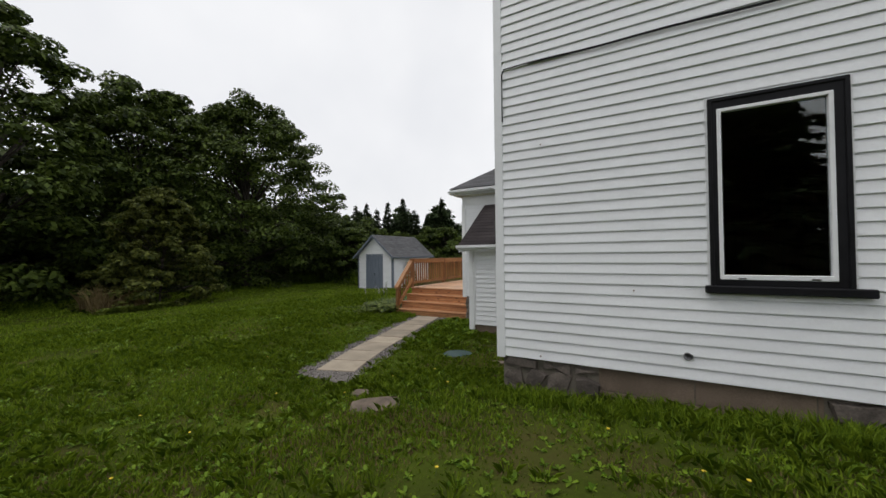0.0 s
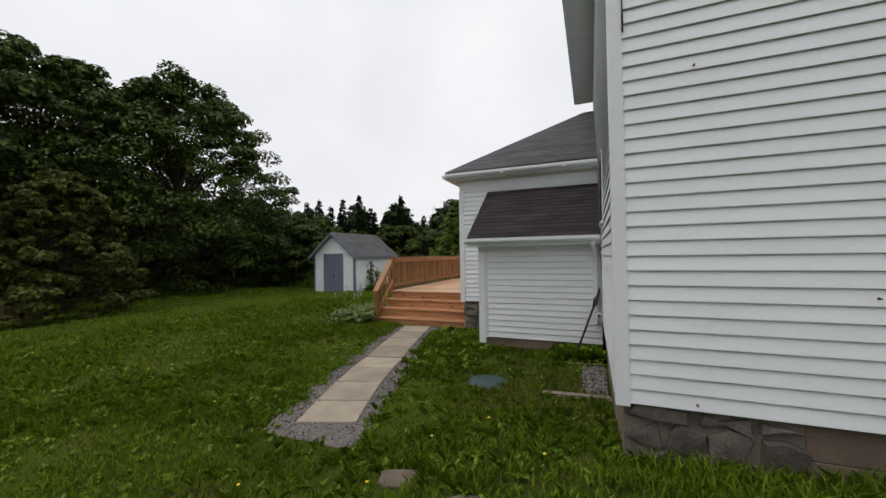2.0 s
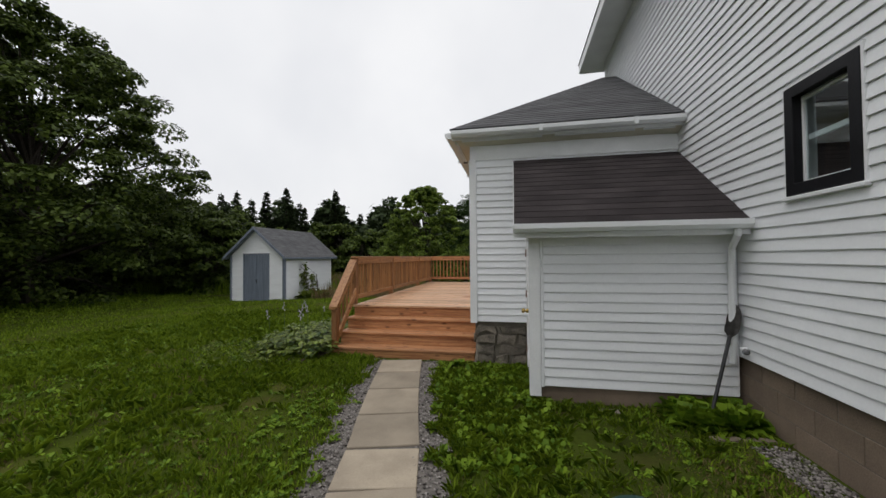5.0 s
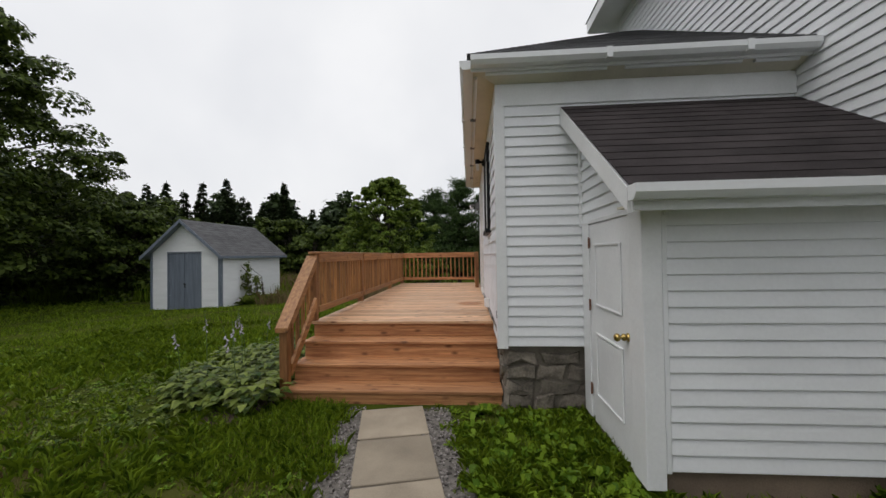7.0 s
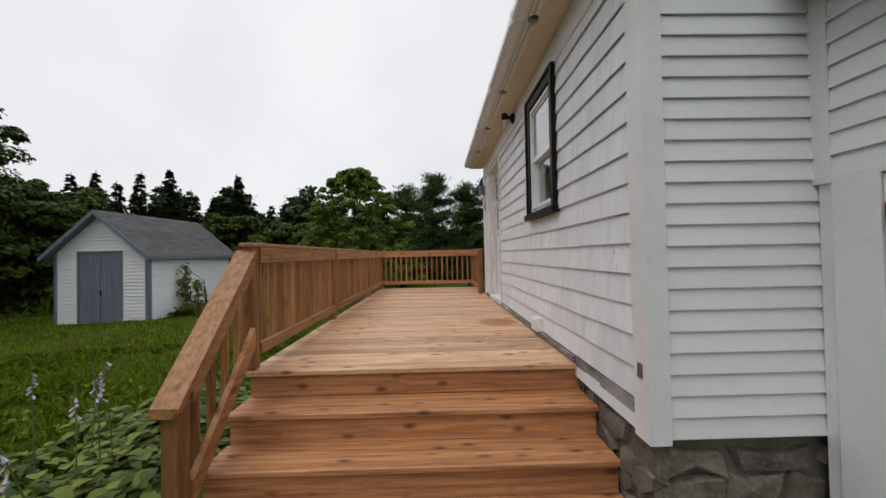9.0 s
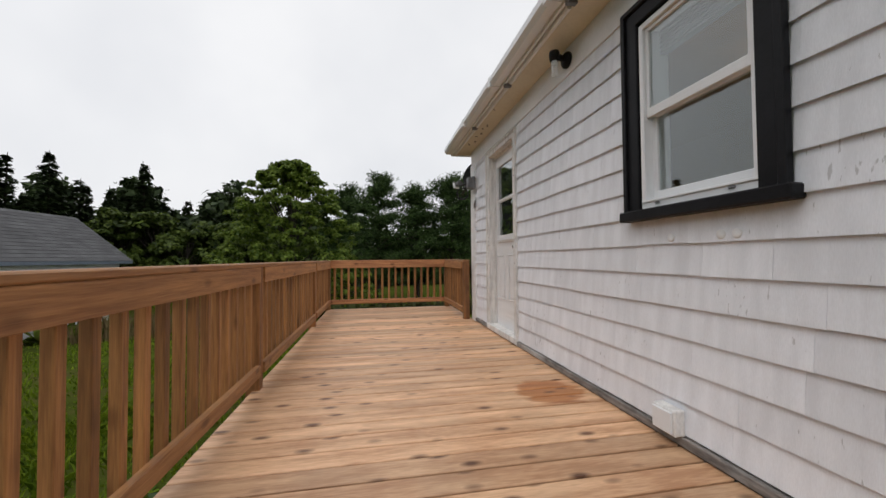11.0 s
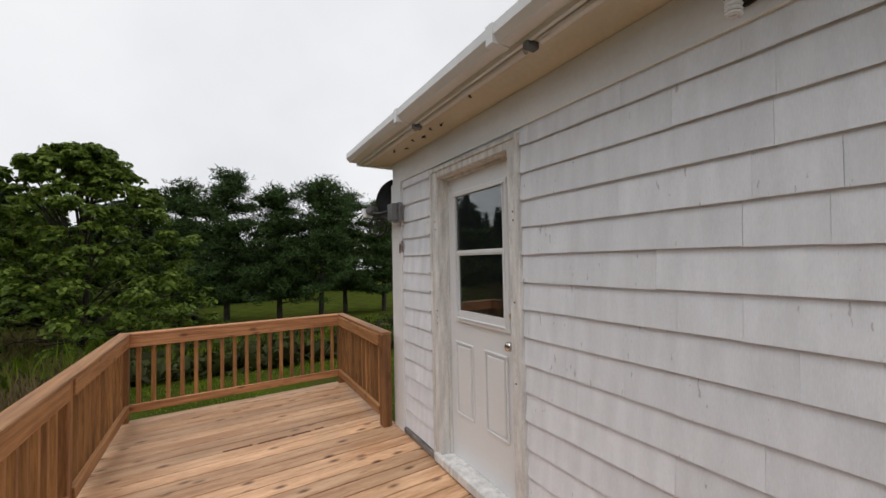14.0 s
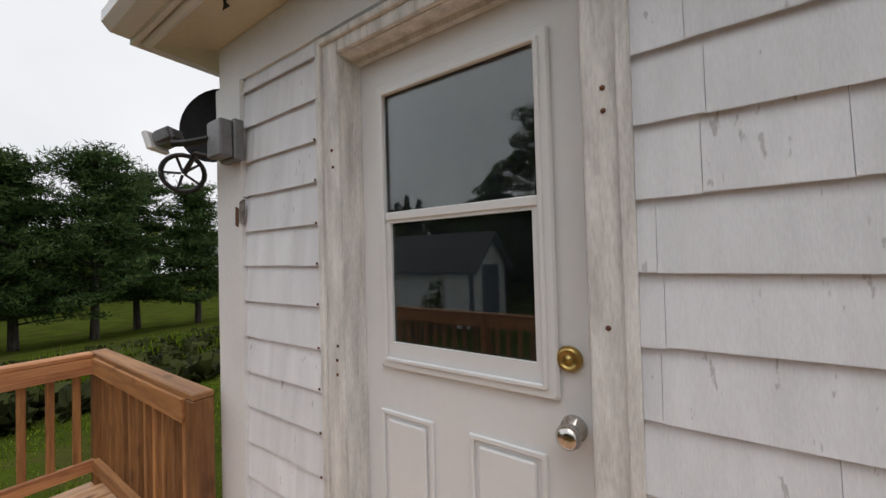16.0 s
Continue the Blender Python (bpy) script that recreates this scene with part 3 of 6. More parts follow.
part("corner_trim", boxed((PX + 0.092, PX + 0.124, PY - 0.024, PY - 0.001, -0.1, 1.50), bevel=0.003), PVC, porch)
part("door_casing", boxed((PX - 0.022, PX, 7.652, 7.69, -0.2, 1.54), (PX - 0.022, PX, 8.51, 8.69, -0.2, 1.54), (PX - 0.022, PX, 7.69, 8.51, 1.525, 1.56), bevel=0.003), PAINT, porch)
part("trim_board", boxed((PX - 0.02, PX, 8.69, 8.775, 1.52, 2.50)), PAINT, porch)
pd = part("door", boxed((PX - 0.012, PX + 0.03, 7.695, 8.505, -0.17, 1.515)), PAINT, porch, "white panelled wooden cellar door")
for z0, z1 in ((0.04, 0.585), (0.81, 1.345)):
    part("door_panel", boxed((PX - 0.017, PX - 0.011, 7.84, 8.33, z0 + 0.03, z1 - 0.03), bevel=0.005), PAINT, pd)
    part("door_moulding", ring("x", 7.815, 8.355, z0, z1, 0.024, PX - 0.026, PX - 0.0125, bevel=0.006), PAINT, pd)
part("door_knob", lathe([(0.030, 0), (0.030, 0.006), (0.012, 0.012), (0.022, 0.018), (0.027, 0.03), (0.020, 0.042), (0.010, 0.048), (0.010, 0.055), (0.024, 0.062), (0.029, 0.078), (0.018, 0.094)], pose(PX - 0.012, 7.735, 0.68, 0, -90, 0)), BRASS, pd, "double round brass knob")
for z in (0.02, 0.76, 1.31):
    part("hinge", boxed((PX - 0.03, PX - 0.022, 8.465, 8.49, z, z + 0.09)), RUST, pd, "rusty hinge")
    part("hinge_pin", tubed([(PX - 0.03, 8.478, z - 0.006), (PX - 0.03, 8.478, z + 0.096)], 0.007, n=8), RUST, pd)
part("foundation", boxed((PX + 0.03, HX - 0.02, PY + 0.02, PY + 0.16, -0.5, -0.09), (PX + 0.02, PX + 0.14, PY + 0.16, ES, -0.5, -0.22)), BLOCK, porch)

# ---- deck ----
DX0, DX1, DY0, DY1, DZ = -6.48, -4.19, 9.66, 15.885, 0.448
deck = thing("deck", (DX0, DY0, -0.3), "new cedar deck with broad front steps and a baluster railing", "deck")
frame_bm = boxed((DX0 + 0.02, DX1, DY0 + 0.02, DY0 + 0.058, DZ - 0.18, DZ - 0.035), (DX0 + 0.02, DX0 + 0.058, DY0 + 0.058, DY1, DZ - 0.20, DZ - 0.035), (DX0 + 0.058, DX1 + 0.0, DY1 - 0.04, DY1, DZ - 0.2, DZ - 0.035), (DX0 + 0.058, DX1, 12.5, 12.54, DZ - 0.2, DZ - 0.035))
part("deck_frame", frame_bm, WX, deck)
nb = 44
pit = (DY1 + 0.02 - DY0) / nb
bd = bmesh.new()
box(bd, DX0 + 0.0, DX1, -pit / 2 + 0.006, pit / 2 - 0.006, -0.035, 0)
bmesh.ops.bevel(bd, geom=bd.edges[:], offset=0.004, segments=1, affect="EDGES")
me_board = bpy.data.meshes.new("deck_board"); bd.to_mesh(me_board); bd.free(); me_board.materials.append(DECKW)
for k in range(nb):
    piece("deck_board", me_board, deck, pose(0, DY0 - 0.02 + pit * (k + 0.5), DZ + random.uniform(-0.0015, 0.0015)))
rot = bmesh.new()
for x0, x1, dy in ((-5.62, -5.40, 0.012), (-5.36, -5.12, 0.004), (-5.08, -4.92, 0.0), (-4.88, -4.80, 0.008)):
    box(rot, x0, x1, 14.585 + dy, 14.612 + dy, DZ - 0.004, DZ + 0.0022)
part("split_edge", rot, RUST, deck, "dark splintered board edge")
TZ = (-0.12, 0.069, 0.259)
TY = (8.85, 9.12, 9.39)
for z, y in zip(TZ, TY):
    for k in (0, 1):
        part("tread", boxed((DX0 + 0.0, DX1 + 0.04, y + k * 0.148, y + k * 0.148 + (0.154 if k else 0.144), z - 0.036, z), bevel=0.005), WX, deck)
for z0, z1, y in ((-0.36, TZ[0], TY[0]), (TZ[0], TZ[1], TY[1]), (TZ[1], TZ[2], TY[2]), (TZ[2], DZ, DY0)):
    part("riser", boxed((DX0 + 0.02, DX1 + 0.03, y + 0.028, y + 0.06, z0 + 0.001, z1 - 0.036)), WX, deck)
for x in (DX0 + 0.025, DX1 - 0.01):
    part("stringer", prism([(8.912, -0.36), (9.66, -0.36), (9.66, 0.22), (9.43, 0.03), (9.16, -0.156), (8.912, -0.30)], x, x + 0.038, "x"), WY, deck)
# railing
RT = 1.338


def post(x, y, z0, z1):
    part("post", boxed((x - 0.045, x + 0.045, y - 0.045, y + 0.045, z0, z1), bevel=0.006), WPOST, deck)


bl = bmesh.new()
box(bl, -0.019, 0.019, -0.019, 0.019, 0, 0.722)
bmesh.ops.bevel(bl, geom=bl.edges[:], offset=0.003, segments=1, affect="EDGES")
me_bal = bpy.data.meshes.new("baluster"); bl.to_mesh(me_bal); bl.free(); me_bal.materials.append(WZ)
PXL = DX0 + 0.005
PXE = -4.285
for y in (9.71, 11.74, 14.17):
    post(PXL, y, DZ - 0.2 if y > 9.8 else DZ, RT - 0.03)
post(PXL, DY1 - 0.05, DZ - 0.2, RT - 0.03)
post(PXE, DY1 - 0.05, DZ - 0.2, RT - 0.03)
post(PXE, 14.315, DZ, RT - 0.03)
part("top_rail", boxed((PXL - 0.045, PXL + 0.062, 9.64, DY1 - 0.005, RT - 0.03, RT), bevel=0.006), WY, deck)
part("top_rail", boxed((PXL + 0.062, PXE - 0.045, DY1 - 0.112, DY1 - 0.005, RT - 0.03, RT), bevel=0.006), WX, deck)
part("top_rail", boxed((PXE - 0.045, PXE + 0.045, 14.27, DY1 - 0.005, RT - 0.03, RT), bevel=0.006), WY, deck)
ys = (9.71, 11.74, 14.17, DY1 - 0.05)
for a, b in zip(ys, ys[1:]):
    part("side_rail", boxed((PXL + 0.021, PXL + 0.058, a + 0.0455, b - 0.0455, RT - 0.14, RT - 0.031), bevel=0.003), WY, deck)
    part("bottom_rail", boxed((PXL + 0.021, PXL + 0.058, a + 0.0455, b - 0.0455, DZ + 0.10, DZ + 0.178), bevel=0.003), WY, deck)
    n = int((b - a) / 0.12)
    for k in range(1, n):
        piece("baluster", me_bal, deck, pose(PXL, a + (b - a) * k / n, DZ + 0.105) @ Matrix.Diagonal((1, 1, 1.0, 1)))
y = DY1 - 0.05
part("side_rail", boxed((PXL + 0.0455, PXE - 0.0455, y - 0.058, y - 0.021, RT - 0.14, RT - 0.031), bevel=0.003), WX, deck)
part("bottom_rail", boxed((PXL + 0.0455, PXE - 0.0455, y - 0.058, y - 0.021, DZ + 0.10, DZ + 0.178), bevel=0.003), WX, deck)
for k in range(1, 18):
    piece("baluster", me_bal, deck, pose(PXL + (PXE - PXL) * k / 18, y, DZ + 0.105))
part("side_rail", boxed((PXE - 0.058, PXE - 0.021, 14.361, y - 0.0455, RT - 0.14, RT - 0.031), bevel=0.003), WY, deck)
part("bottom_rail", boxed((PXE - 0.058, PXE - 0.021, 14.361, y - 0.0455, DZ + 0.10, DZ + 0.178), bevel=0.003), WY, deck)
for k in range(1, 12):
    piece("baluster", me_bal, deck, pose(PXE, 14.315 + (y - 14.315) * k / 12, DZ + 0.105))
# stair rail
NY, NZ = 8.965, 0.545
post(PXL, NY, -0.33, NZ)
sl = (RT - 0.1 - NZ) / (9.664 - NY)


def sloped(name, w0, w1, z_off, thick, y0, y1, mat):
    c = lambda y: NZ + (y - NY) * sl + z_off
    part(name, prism([(y0, c(y0)), (y1, c(y1)), (y1, c(y1) + thick), (y0, c(y0) + thick)], PXL + w0, PXL + w1, "x"), mat, deck)


sloped("stair_handrail", -0.07, 0.07, 0.0, 0.05, NY - 0.08, 9.664, WY)
sloped("stair_side_rail", 0.022, 0.058, -0.10, 0.10, NY + 0.046, 9.664, WY)
sloped("stair_bottom_rail", 0.022, 0.058, -0.62, 0.13, NY + 0.046, 9.664, WY)
for k in range(1, 5):
    yy = NY + (9.68 - NY) * k / 5
    zz = NZ + (yy - NY) * sl
    piece("baluster", me_bal, deck, pose(PXL, yy, zz - 0.58) @ Matrix.Diagonal((1, 1, 0.83, 1)))


# ---- garden shed ----
def build_shed():
    # front gable faces the path; local x across the front, y to the back
    w, d, h, r = 2.9, 4.1, 2.27, 1.25
    F0, F1 = Vector((-17.17, 18.88, -0.76)), Vector((-14.19, 18.75, -0.75))
    w = (F1 - F0).length
    shed = thing("garden_shed", F0, "small white clapboard shed with slate-blue double doors and grey shingle roof", "shed")
    ang = math.degrees(math.atan2(F1.y - F0.y, F1.x - F0.x))
    M = pose(F0.x, F0.y, F0.z, 0, 0, ang)

    def put(name, bm, mat, parent=None, label=""):
        bmesh.ops.transform(bm, matrix=M, verts=bm.verts)
        return part(name, bm, mat, parent or shed, label)
    dw = (0.77, 2.13, 0.05, 2.26)
    fw = put("wall_front", wall_bm("y", 0, 0.1, 0, w, 0, h, [dw]), VINYL)
    put("gable", prism([(0, h), (w, h), (w / 2, h + r)], 0.0, 0.1, "y"), VINYL)
    put("wall_side", wall_bm("x", w, -0.1, 0.1, d, 0, h), VINYL)
    put("wall_side", wall_bm("x", 0, 0.1, 0.1, d, 0, h), VINYL)
    put("wall_back", wall_bm("y", d, -0.1, 0.1, w - 0.1, 0, h), VINYL)
    n = int(h / 0.11)
    for k in range(int((h + r) / 0.11)):
        z = k * 0.11
        a, b = 0.0, w
        if z + 0.055 > h:
            f = (z + 0.055 - h) / r
            a, b = w / 2 * f, w - w / 2 * f
        spans = [(a, dw[0] - 0.05), (dw[1] + 0.05, b)] if z + 0.05 < dw[3] + 0.05 else [(a, b)]
        for u, v in spans:
            if v - u > 0.05:
                put("siding_board", prism([(-0.001, z), (-0.028, z), (-0.028, z + 0.010), (-0.003, z + 0.112), (-0.001, z + 0.112)][::1], u, v, "x"), VINYL, fw)
    for k in range(n + 1):
        z = k * 0.11
        put("siding_board", prism([(w + 0.001, z), (w + 0.028, z), (w + 0.028, z + 0.010), (w + 0.003, min(h, z + 0.112)), (w + 0.001, min(h, z + 0.112))], 0.0, d, "y"), VINYL, fw)
    for u0, u1 in ((-0.02, 0.07), (w - 0.07, w + 0.02)):
        put("corner_board", boxed((u0, u1, -0.04, 0.0, 0, h)), GREYTRIM)
    put("corner_board", boxed((w, w + 0.04, 0, 0.09, 0, h)), GREYTRIM)
    put("door_frame", boxed((dw[0] - 0.06, dw[0], -0.03, 0.02, 0.02, dw[3] + 0.06), (dw[1], dw[1] + 0.06, -0.03, 0.02, 0.02, dw[3] + 0.06), (dw[0], dw[1], -0.03, 0.02, dw[3], dw[3] + 0.06)), GREYTRIM)
    mid = (dw[0] + dw[1]) / 2
    for a, b in ((dw[0] + 0.005, mid - 0.008), (mid + 0.008, dw[1] - 0.005)):
        dd = put("door", boxed((a, b, 0.0, 0.03, dw[2], dw[3] - 0.005)), GREYTRIM, None, "slate-blue plank door")
        for j in range(3):
            u = a + (b - a) * j / 3
            put("plank", boxed((u + 0.004, u + (b - a) / 3 - 0.004, -0.008, 0.0, dw[2], dw[3] - 0.005)), GREYTRIM, dd)
    put("latch", boxed((mid - 0.03, mid + 0.05, -0.035, -0.008, 1.02, 1.07), (mid + 0.01, mid + 0.04, -0.04, -0.01, 0.9, 1.04)), DARK)
    # roof
    oh, eo = 0.28, 0.25
    s = r / (w / 2)
    for sg in (-1, 1):
        c = w / 2
        bl, tl = Vector((c + sg * (c + eo), -oh, h - eo * s + 0.06)), Vector((c, -oh, h + r + 0.06))
        br, tr = Vector((c + sg * (c + eo), d + oh, h - eo * s + 0.06)), Vector((c, d + oh, h + r + 0.06))
        bm = bmesh.new()
        t = Vector((0, 0, -0.09))
        pts = [bm.verts.new(p) for p in (bl, br, tr, tl, bl + t, br + t, tr + t, tl + t)]
        for f in ((0, 1, 2, 3), (7, 6, 5, 4), (0, 3, 7, 4), (1, 5, 6, 2), (0, 4, 5, 1), (2, 6, 7, 3)):
            bm.faces.new([pts[j] for j in f])
        bmesh.ops.recalc_face_normals(bm, faces=bm.faces[:])
        rf = put("roof", bm, GREYTRIM)
        quad = [M @ (p + Vector((0, 0, 0.006))) for p in ((bl, br, tr, tl) if sg > 0 else (br, bl, tl, tr))]
        roof_courses("shingle_course", *quad, 0.15, ROOF_A, rf, 0.009)
        put("bargeboard", prism([(bl.x, bl.z - 0.13), (bl.x, bl.z + 0.005), (c, tl.z + 0.005), (c, tl.z - 0.13)], -oh - 0.025, -oh, "y"), GREYTRIM)
    return shed


build_shed()

# ---- path ----
JL = [(-4.25, 3.96), (-4.435, 4.477), (-4.633, 5.066), (-4.80, 5.651), (-4.92, 6.18), (-5.097, 6.803), (-5.275, 7.494), (-5.416, 8.106), (-5.55, 8.70)]
path = thing("garden_path", (-4.8, 6.5, -0.27), "line of square concrete paving slabs laid in grey gravel", "path")
for (xa, ya), (xb, yb) in zip(JL, JL[1:]):
    d = Vector((xb - xa, yb - ya)).normalized()
    px, py = d.y * 0.60, -d.x * 0.60
    za = max(ground_z(xa, ya), ground_z(xa + 0.6, ya)) + 0.02
    zb = max(ground_z(xb, yb), ground_z(xb + 0.6, yb)) + 0.02
    g = 0.016
    bm = bmesh.new()
    top = [(xa + d.x * g, ya + d.y * g, za), (xa + px + d.x * g, ya + py + d.y * g, za), (xb + px - d.x * g, yb + py - d.y * g, zb), (xb - d.x * g, yb - d.y * g, zb)]
    hi = [bm.verts.new(p) for p in top]; lo = [bm.verts.new((p[0], p[1], p[2] - 0.05)) for p in top]
    for f in ((0, 1, 2, 3), (7, 6, 5, 4), (0, 4, 5, 1), (1, 5, 6, 2), (2, 6, 7, 3), (3, 7, 4, 0)):
        bm.faces.new([(hi + lo)[j] for j in f])
    bmesh.ops.bevel(bm, geom=bm.edges[:], offset=0.006, segments=1, affect="EDGES")
    part("paving_slab", bm, SLAB, path)

clapboards(south, "y", HY, -1, HX + 0.07, HE, 0.33, 4.7, 0.1012, VINYL, [(0.56, 1.40, 1.09, 2.73)])
clapboards(west, "x", HX, -1, HY + 0.07, HN - 0.09, 0.306, HTOP - 0.16, 0.1035, VINYL, [(6.12, 6.79, 1.76, 2.64)])
clapboards(ell_south, "y", ES, -1, EX + 0.07, PX + 0.02, EB + 0.02, 2.72, 0.0986, VINYL)
clapboards(p_gable, "x", PX, -1, PY, 8.69, 1.54, 2.5, 0.1, VINYL, ends=lambda z: (7.28 + (z + 0.14 - 1.64) / 0.716, 8.69))
clapboards(p_south, "y", PY, -1, PX + 0.125, HX - 0.04, -0.088, 1.53, 0.101, VINYL)


# ---- interiors behind the openings, plain and dim ----
def room(name, x0, x1, y0, y1, z0, z1, label):
    r = thing(name, (x0, y0, z0), label, "room", kind="structure")
    part("floor", boxed((x0, x1, y0, y1, z0 - 0.04, z0)), ROOMWOOD, r)
    part("ceiling", boxed((x0, x1, y0, y1, z1, z1 + 0.04)), ROOM, r)
    part("wall_back", boxed((x1, x1 + 0.05, y0, y1, z0, z1)), ROOM, r)
    part("wall_side", boxed((x0, x1, y0 - 0.05, y0, z0, z1)), ROOM, r)
    part("wall_side", boxed((x0, x1, y1, y1 + 0.05, z0, z1)), ROOM, r)
    return r


kitchen = room("kitchen_interior", EX + 0.165, -1.45, ES + 0.22, EN - 0.22, 0.47, 2.90, "dim kitchen interior with tan walls and wooden floor")
part("cupboard", boxed((-2.0, -1.5, 9.3, 11.4, 0.47, 1.4)), ROOMWOOD, kitchen)
front = thing("front_room_interior", (0, 4.2, 0.5), "dark empty front room behind the windows", "room", kind="structure")
part("floor", boxed((HX + 0.17, 4.0, HY + 0.165, 8.0, 0.45, 0.5)), ROOMWOOD, front)
part("ceiling", boxed((HX + 0.17, 4.0, HY + 0.165, 8.0, 3.0, 3.05)), ROOM, front)
part("wall_back", boxed((HX + 0.17, 4.0, 8.0, 8.05, 0.5, 3.0)), ROOMWOOD, front)
part("wall_side", boxed((4.0, 4.05, HY + 0.165, 8.0, 0.5, 3.0)), ROOMWOOD, front)
# pendant with three lit flame shades
AMBER = glow_material("lit_amber_glass", (1.0, 0.44, 0.09), 1.5)
lamp = thing("pendant_lamp", (-3.0, 10.82, 2.90), "brass ceiling lamp with three lit amber glass shades", "ceiling lamp")
part("stem", tubed([(-3.0, 10.82, 2.90), (-3.0, 10.82, 2.80)], 0.05, 0.03), BRASS, lamp)
for x, y, z in ((-3.0, 10.925, 2.70), (-3.0, 10.82, 2.655), (-3.0, 10.72, 2.60)):
    part("arm", tubed([(-3.0, 10.82, 2.81), ((x - 3.0) / 2, (y + 10.82) / 2, 2.80), (x, y, z + 0.05)], 0.008), BRASS, lamp)
    part("shade", lathe([(0.016, 0.045), (0.028, 0.025), (0.034, 0.0), (0.030, -0.025), (0.020, -0.05), (0.030, -0.062)], pose(x, y, z)), AMBER, lamp, "lit amber glass shade")
pl = new("pendant_light", bpy.data.lights.new("pendant_light", "POINT"))
pl.data.energy, pl.data.color, pl.data.shadow_soft_size = 2.6, (1.0, 0.62, 0.25), 0.06
pl.matrix_world = pose(-2.9, 10.82, 2.5)


def pane(parent, axis, a0, a1, z0, z1, at):
    bm = boxed((at, at + 0.004, a0, a1, z0, z1) if axis == "x" else (a0, a1, at, at + 0.004, z0, z1))
    p = part("pane", bm, PANE, parent, "clear reflecting window glass")
    p.visible_shadow = False
    return p


# big front window
w = part("window", ring("y", 0.57, 1.40, 1.12, 2.72, 0.085, HY - 0.034, HY - 0.001, bevel=0.004), BLACK, house, "tall single-pane window in a wide black frame")
part("back_band", ring("y", 0.555, 1.415, 1.12, 2.735, 0.03, HY - 0.046, HY - 0.012, bevel=0.004), BLACK, w)
part("channel", ring("y", 0.535, 1.435, 1.10, 2.75, 0.02, HY - 0.020, HY - 0.002), PVC, w)
part("jamb", ring("y", 0.60, 1.345, 1.19, 2.655, 0.012, HY - 0.02, HY + 0.14), BLACK, w)
part("sash", ring("y", 0.618, 1.328, 1.205, 2.642, 0.030, HY - 0.038, HY + 0.012, wb=0.04, bevel=0.004), PVC, w, "white window sash")
for x in (0.74, 1.18):
    part("weep_cover", boxed((x, x + 0.05, HY - 0.042, HY - 0.038, 1.212, 1.222)), DARK, w)
part("sill", boxed((0.517, 1.52, HY - 0.075, HY - 0.001, 1.09, 1.155), bevel=0.008), BLACK, w, "black wooden sill")
pane(w, "y", 0.648, 1.298, 1.245, 2.612, HY - 0.004)

# small side window
w = part("window", ring("x", 6.12, 6.79, 1.775, 2.635, 0.09, HX - 0.03, HX - 0.001, bevel=0.004), BLACK, house, "small sash window in a black frame")
part("channel", ring("x", 6.10, 6.81, 1.75, 2.655, 0.022, HX - 0.024, HX - 0.002), PVC, w)
part("jamb", ring("x", 6.165, 6.745, 1.805, 2.595, 0.046, HX - 0.02, HX + 0.034, wb=0.06), BLACK, w)
part("storm_frame", ring("x", 6.21, 6.70, 1.865, 2.535, 0.022, HX + 0.035, HX + 0.06), PVC, w)
part("meeting_rail", boxed((HX + 0.062, HX + 0.085, 6.232, 6.678, 2.20, 2.24)), PVC, w)
part("sill", boxed((HX - 0.05, HX - 0.001, 6.09, 6.82, 1.735, 1.765), bevel=0.005), PVC, w)
pane(w, "x", 6.232, 6.678, 1.887, 2.513, HX + 0.045)

# kitchen window
w = part("window", ring("x", 9.985, 10.805, 1.60, 2.745, 0.095, EX - 0.036, EX - 0.001, wb=0.015, bevel=0.004), BLACK, ell, "double-hung kitchen window in a wide black frame")
part("back_band", ring("x", 9.97, 10.82, 1.60, 2.76, 0.03, EX - 0.052, EX - 0.014, wb=0.015, bevel=0.004), BLACK, w)
part("sill", boxed((EX - 0.075, EX - 0.001, 9.94, 10.83, 1.555, 1.612), bevel=0.007), BLACK, w, "black wooden sill")
part("jamb", ring("x", 10.07, 10.70, 1.613, 2.63, 0.03, EX - 0.028, EX + 0.12, wb=0.05, bevel=0.003), PVC, w)
part("upper_sash", ring("x", 10.10, 10.67, 2.11, 2.60, 0.022, EX - 0.012, EX + 0.02, wb=0.05, bevel=0.003), PVC, w, "white upper sash")
part("lower_sash", ring("x", 10.10, 10.67, 1.665, 2.13, 0.03, EX + 0.022, EX + 0.055, wb=0.045, wt=0.02, bevel=0.003), PVC, w, "white lower sash")
for y in (10.57, 10.17):
    part("weep_cover", boxed((EX - 0.036, EX - 0.028, y, y + 0.03, 1.636, 1.646), bevel=0.002), GREYMETAL, w)
part("bottom_rail", boxed((EX - 0.034, EX - 0.027, 10.075, 10.695, 1.650, 1.662), bevel=0.002), PVC, w)
pane(w, "x", 10.122, 10.648, 2.16, 2.578, EX + 0.0)
pane(w, "x", 10.13, 10.64, 1.71, 2.11, EX + 0.036)
# grey slatted blind drawn up under the window head
bl_ = thing("window_blind", (EX + 0.1, 10.41, 2.60), "grey slatted blind drawn up inside the kitchen window", "blind")
for k in range(7):
    part("slat", boxed((EX + 0.075, EX + 0.115, 10.105, 10.665, 2.60 - 0.022 * k, 2.612 - 0.022 * k)), GREYBLIND, bl_)

